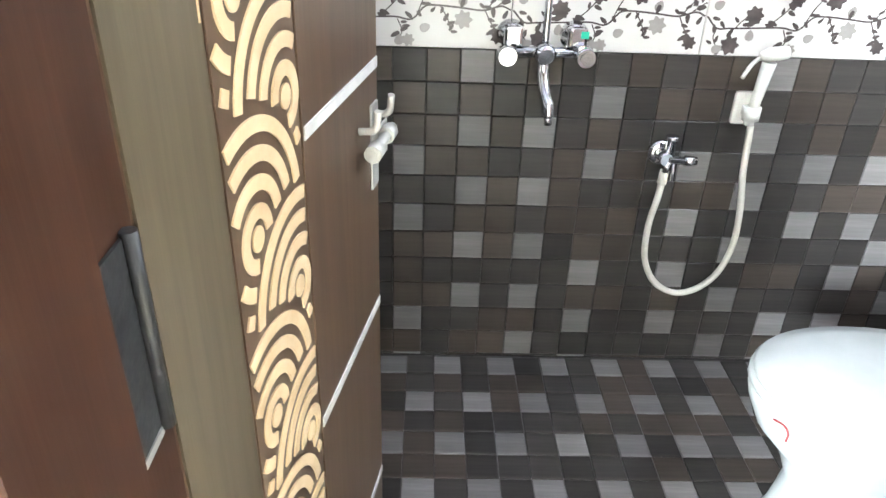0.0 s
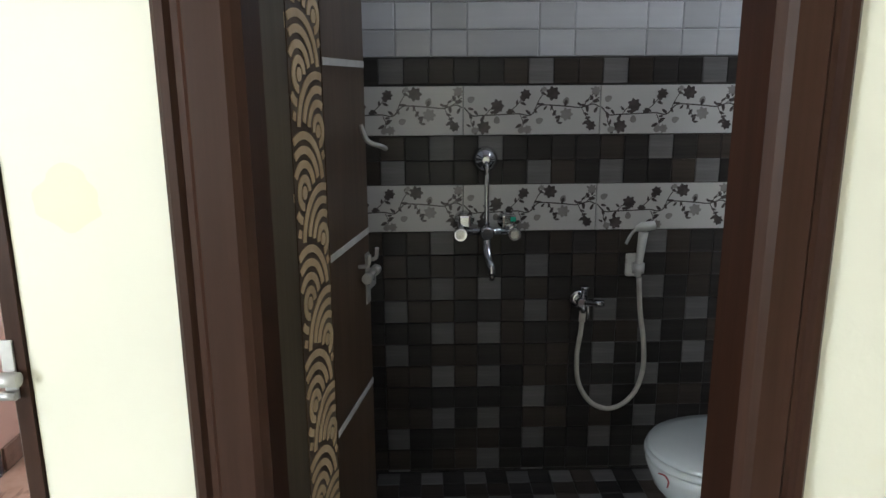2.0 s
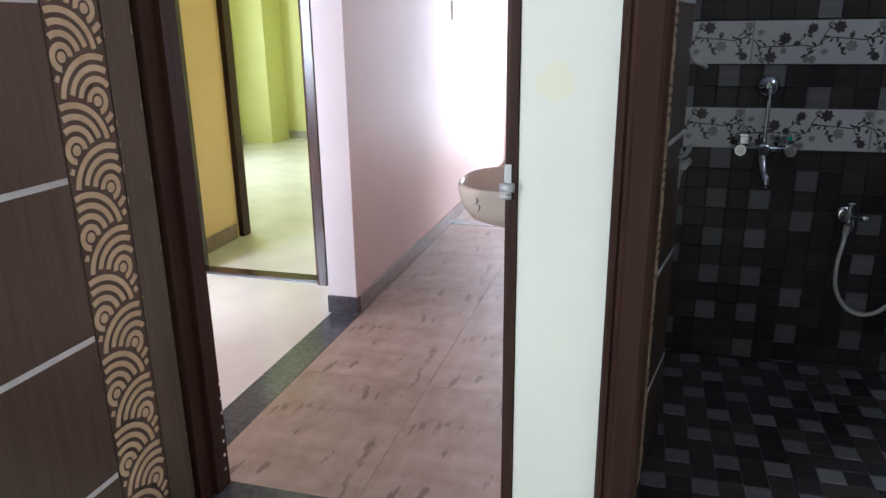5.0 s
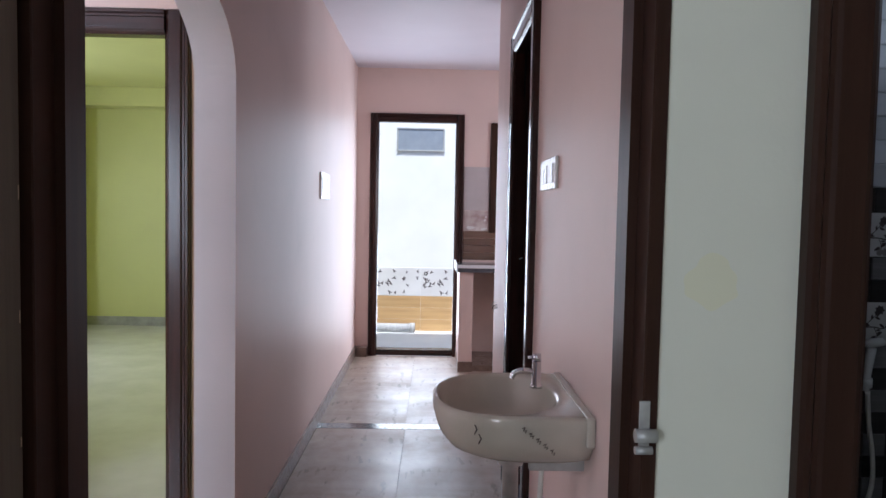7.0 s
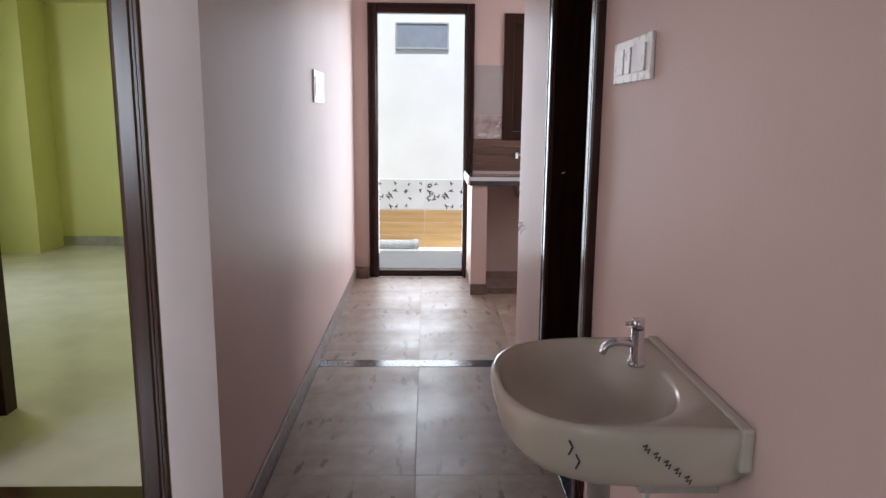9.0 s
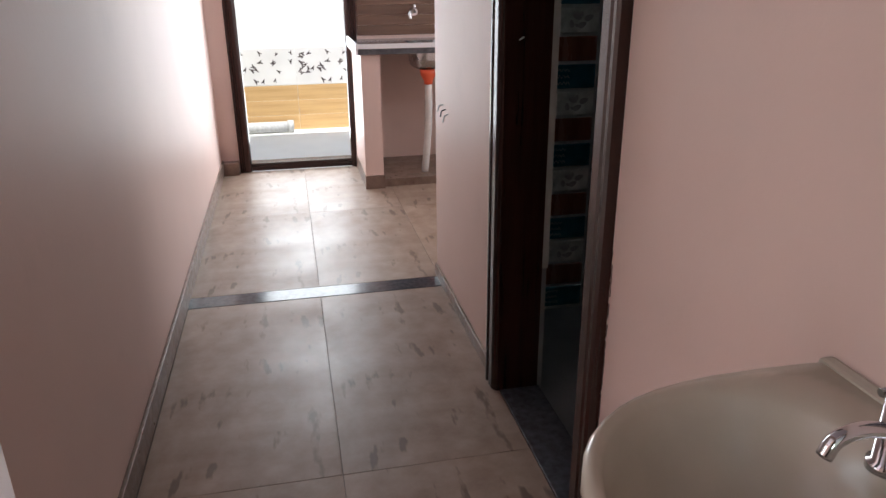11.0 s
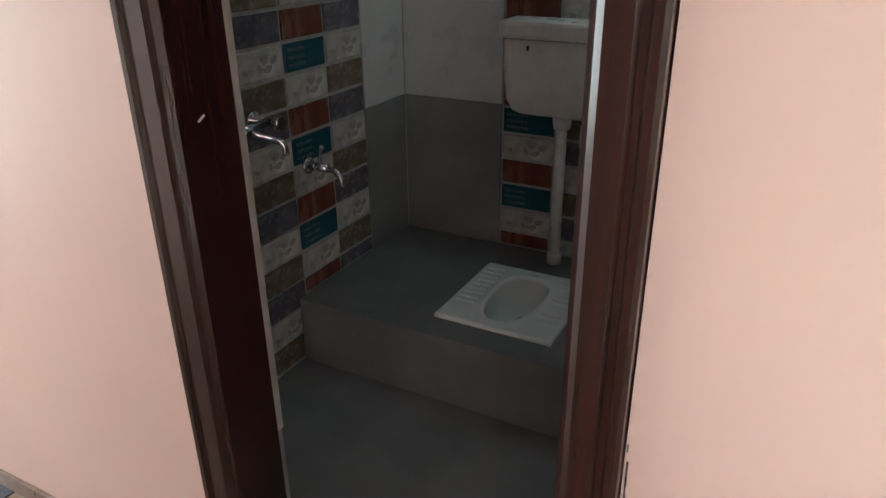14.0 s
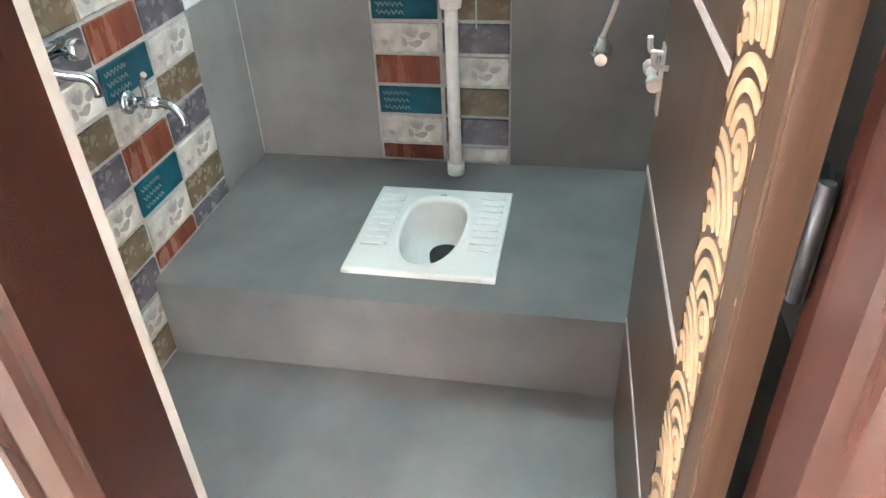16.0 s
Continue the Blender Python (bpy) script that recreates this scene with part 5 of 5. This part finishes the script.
def blossom_mesh():
    bm = bmesh.new()
    r3 = random.Random(5)
    for i in range(7):
        leaf_shape(bm, r3.uniform(0.03, 0.17), r3.uniform(0.02, 0.07), r3.uniform(0.010, 0.020), r3.uniform(0, 3.1), -0.0004 - 0.0001 * i, 0.6)
    me = bpy.data.meshes.new("blossom_print")
    bm.normal_update()
    bm.to_mesh(me)
    bm.free()
    me.materials.append(VINE2)
    return me


SCRIPT, BLOSSOM = script_mesh(), blossom_mesh()


def brick_column(parent, base, seq, z_low, first, face):
    """Bricks stacked from the floor; the row whose top is at 0.58 takes the first colour of the cycle."""
    top_row = 0.580
    for k in range(-24, 7):
        zt = top_row - k * BH
        zb = zt - BH
        if zt > H - 0.01 or zt < z_low + 0.03:
            continue
        kind = seq[(k + first) % 3]
        zb2 = max(zb, z_low)
        me = BR[kind] if zb2 == zb else tile_mesh("cut_brick", BW - BG, zt - zb2 - BG, 0.008, BRICKS[kind], 0.002)
        ob = lay("brick_tile", me, parent, base @ pose(BG / 2, 0, zb2 + BG / 2))
        if kind == "teal":
            lay("scroll_print", SCRIPT, ob, pose(0.004, -0.0078, 0.002))
        if kind == "white" and zb2 == zb:
            lay("blossom_print", BLOSSOM, ob, pose(0, -0.0078, 0))


for x, seq, first in ((0.055, SEQ_A, 2), (0.270, SEQ_A, 1), (0.485, SEQ_B, 2), (0.700, SEQ_A, 0), (0.915, SEQ_B, 2)):
    brick_column(tn_wall, pose(x, 3.0298, 0), seq, ZP if x > 0.66 else Z0, first, "n")
for y, seq, first in ((2.592, SEQ_A, 0), (2.377, SEQ_B, 0)):
    brick_column(te_wall, pose(1.4248, y, 0, 0, 0, -90), seq, ZP, first, "e")


def slab_tiles(parent, base, length, z0, z1, tw, th, mat, name):
    n = max(1, round(length / tw))
    w = length / n
    z = z0
    while z < z1 - 0.01:
        h = min(th, z1 - z)
        me = tile_mesh(name, w - 0.002, h - 0.002, 0.008, mat, 0.001)
        for k in range(n):
            lay(name, me, parent, base @ pose(k * w, 0, z))
        z += h


nb, eb = pose(0, 3.0298, 0), pose(1.4248, 0, 0, 0, 0, -90)
slab_tiles(tn_wall, pose(1.131, 3.0298, 0), 0.285, ZP, 0.79, 0.3, 0.60, STONE, "grey_tile")
slab_tiles(tn_wall, pose(1.131, 3.0298, 0), 0.285, 0.79, H, 0.3, 0.62, WCWHITE, "white_tile")
slab_tiles(te_wall, pose(1.4248, 3.020, 0, 0, 0, -90), 0.427, ZP, 0.79, 0.45, 0.60, STONE, "grey_tile")
slab_tiles(te_wall, pose(1.4248, 3.020, 0, 0, 0, -90), 0.427, 0.79, H, 0.45, 0.62, WCWHITE, "white_tile")
slab_tiles(te_wall, pose(1.4248, 2.161, 0, 0, 0, -90), 0.455, ZP, 0.79, 0.45, 0.60, STONE, "grey_tile")
slab_tiles(te_wall, pose(1.4248, 2.161, 0, 0, 0, -90), 0.455, 0.79, H, 0.45, 0.62, WCWHITE, "white_tile")
slab_tiles(tn_wall, pose(-0.138, 3.0298, 0), 0.192, Z0, 0.79, 0.3, 0.60, STONE, "grey_tile")
slab_tiles(tn_wall, pose(-0.138, 3.0298, 0), 0.192, 0.79, H, 0.3, 0.62, WCWHITE, "white_tile")

bm = bmesh.new()
box(bm, -0.138, 1.416, 1.7012, 1.709, 0.795, H - 0.001)
structure("wall_toilet_south_upper", bm, WCWHITE, "dull white upper wall tiles", "wall")
bm = bmesh.new()
box(bm, -0.138, 1.416, 1.7012, 1.709, -0.033, 0.793)
structure("wall_toilet_south_lower", bm, STONE, "grey cement-look wall tiles", "wall")


def platform():
    """The raised step, with a well left open for the pan."""
    x0, x1, y0, y1 = 0.657, 1.4165, 1.710, 3.021
    px0, px1, py0, py1 = 0.985 - 0.19, 0.985 + 0.17, 2.333 - 0.11, 2.333 + 0.11
    bm = bmesh.new()
    for q in ((x0, px0, y0, y1), (px1, x1, y0, y1), (px0, px1, y0, py0), (px0, px1, py1, y1)):
        box(bm, *q, -0.033, ZP)
    bmesh.ops.remove_doubles(bm, verts=bm.verts, dist=1e-4)
    return structure("floor_toilet_platform", bm, STONE, "raised grey tiled platform round the squatting pan", "platform")


platform()

# ---- kitchen and yard tiles ----
far = group_parent("wall_far")
PL = tile_mesh("plank_wall_tile", 0.60, 0.064, 0.007, PLANK, 0.002)
for r in range(4):
    for k in range(3):
        lay("plank_wall_tile", PL, far, pose(-0.392 + k * 0.602, YF - 0.0002, 0.910 + r * 0.0665))
PT = tile_mesh("picture_tile", 0.232, 0.186, 0.007, varied("printed_picture_glaze", (0.33, 0.22, 0.20), (0.62, 0.56, 0.54), 12, 0.2, 0, 0.02), 0.001)
LT = tile_mesh("pale_wall_tile", 0.232, 0.40, 0.007, varied("pale_grey_pink_glaze", (0.45, 0.40, 0.40), (0.52, 0.47, 0.47), 4, 0.2, 0, 0.01), 0.001)
lay("picture_tile", PT, far, pose(-0.391, YF - 0.0002, 1.176))
lay("pale_wall_tile", LT, far, pose(-0.391, YF - 0.0002, 1.364))
CUP = bmesh.new()
for i, (u, v, r, f) in enumerate(((0.07, 0.03, 0.06, 0.35), (0.19, 0.02, 0.045, 0.35), (0.20, 0.10, 0.02, 0.7), (0.21, 0.13, 0.015, 0.8))):
    leaf_shape(CUP, u, v, r * 0.7, 0.2 * i, -0.0004 - 0.0001 * i, f)
plate = finish("plate_print", CUP, GLAZE, bpy.data.objects["picture_tile"])
plate.matrix_basis = pose(0, -0.007, 0)

yard = group_parent("wall_yard")
DT = tile_mesh("oak_plank_tile", 0.598, 0.1345, 0.007, DADO, 0.002)
for r in range(3):
    for k in range(6):
        lay("oak_plank_tile", DT, yard, pose(-1.40 + k * 0.60, 7.2028, -0.047 + r * 0.1365))
WT = tile_mesh("maple_leaf_tile", 0.598, 0.327, 0.007, GLAZE, 0.002)


def star_leaves(width, height):
    bm = bmesh.new()
    r4 = random.Random(12)
    for i in range(26):
        u, v, r, a0 = r4.uniform(0.03, width - 0.03), r4.uniform(0.03, height - 0.03), r4.uniform(0.022, 0.036), r4.uniform(0, 6.28)
        n = 20
        bm.faces.new([bm.verts.new((u + r * (0.35 + 0.65 * max(0.0, math.cos(2.5 * a)) ** 2) * math.cos(a + a0), -0.0004 - 0.00004 * i,
                                    v + r * (0.35 + 0.65 * max(0.0, math.cos(2.5 * a)) ** 2) * math.sin(a + a0))) for a in (2 * math.pi * j / n for j in range(n))])
    me = bpy.data.meshes.new("maple_leaf_print")
    bm.to_mesh(me)
    bm.free()
    me.materials.append(VINE)
    return me


LEAVES = star_leaves(0.598, 0.327)
for k in range(6):
    t = lay("maple_leaf_tile", WT, yard, pose(-1.40 + k * 0.60, 7.2028, 0.364))
    lay("maple_leaf_print", LEAVES, t, pose(0, -0.007, 0))
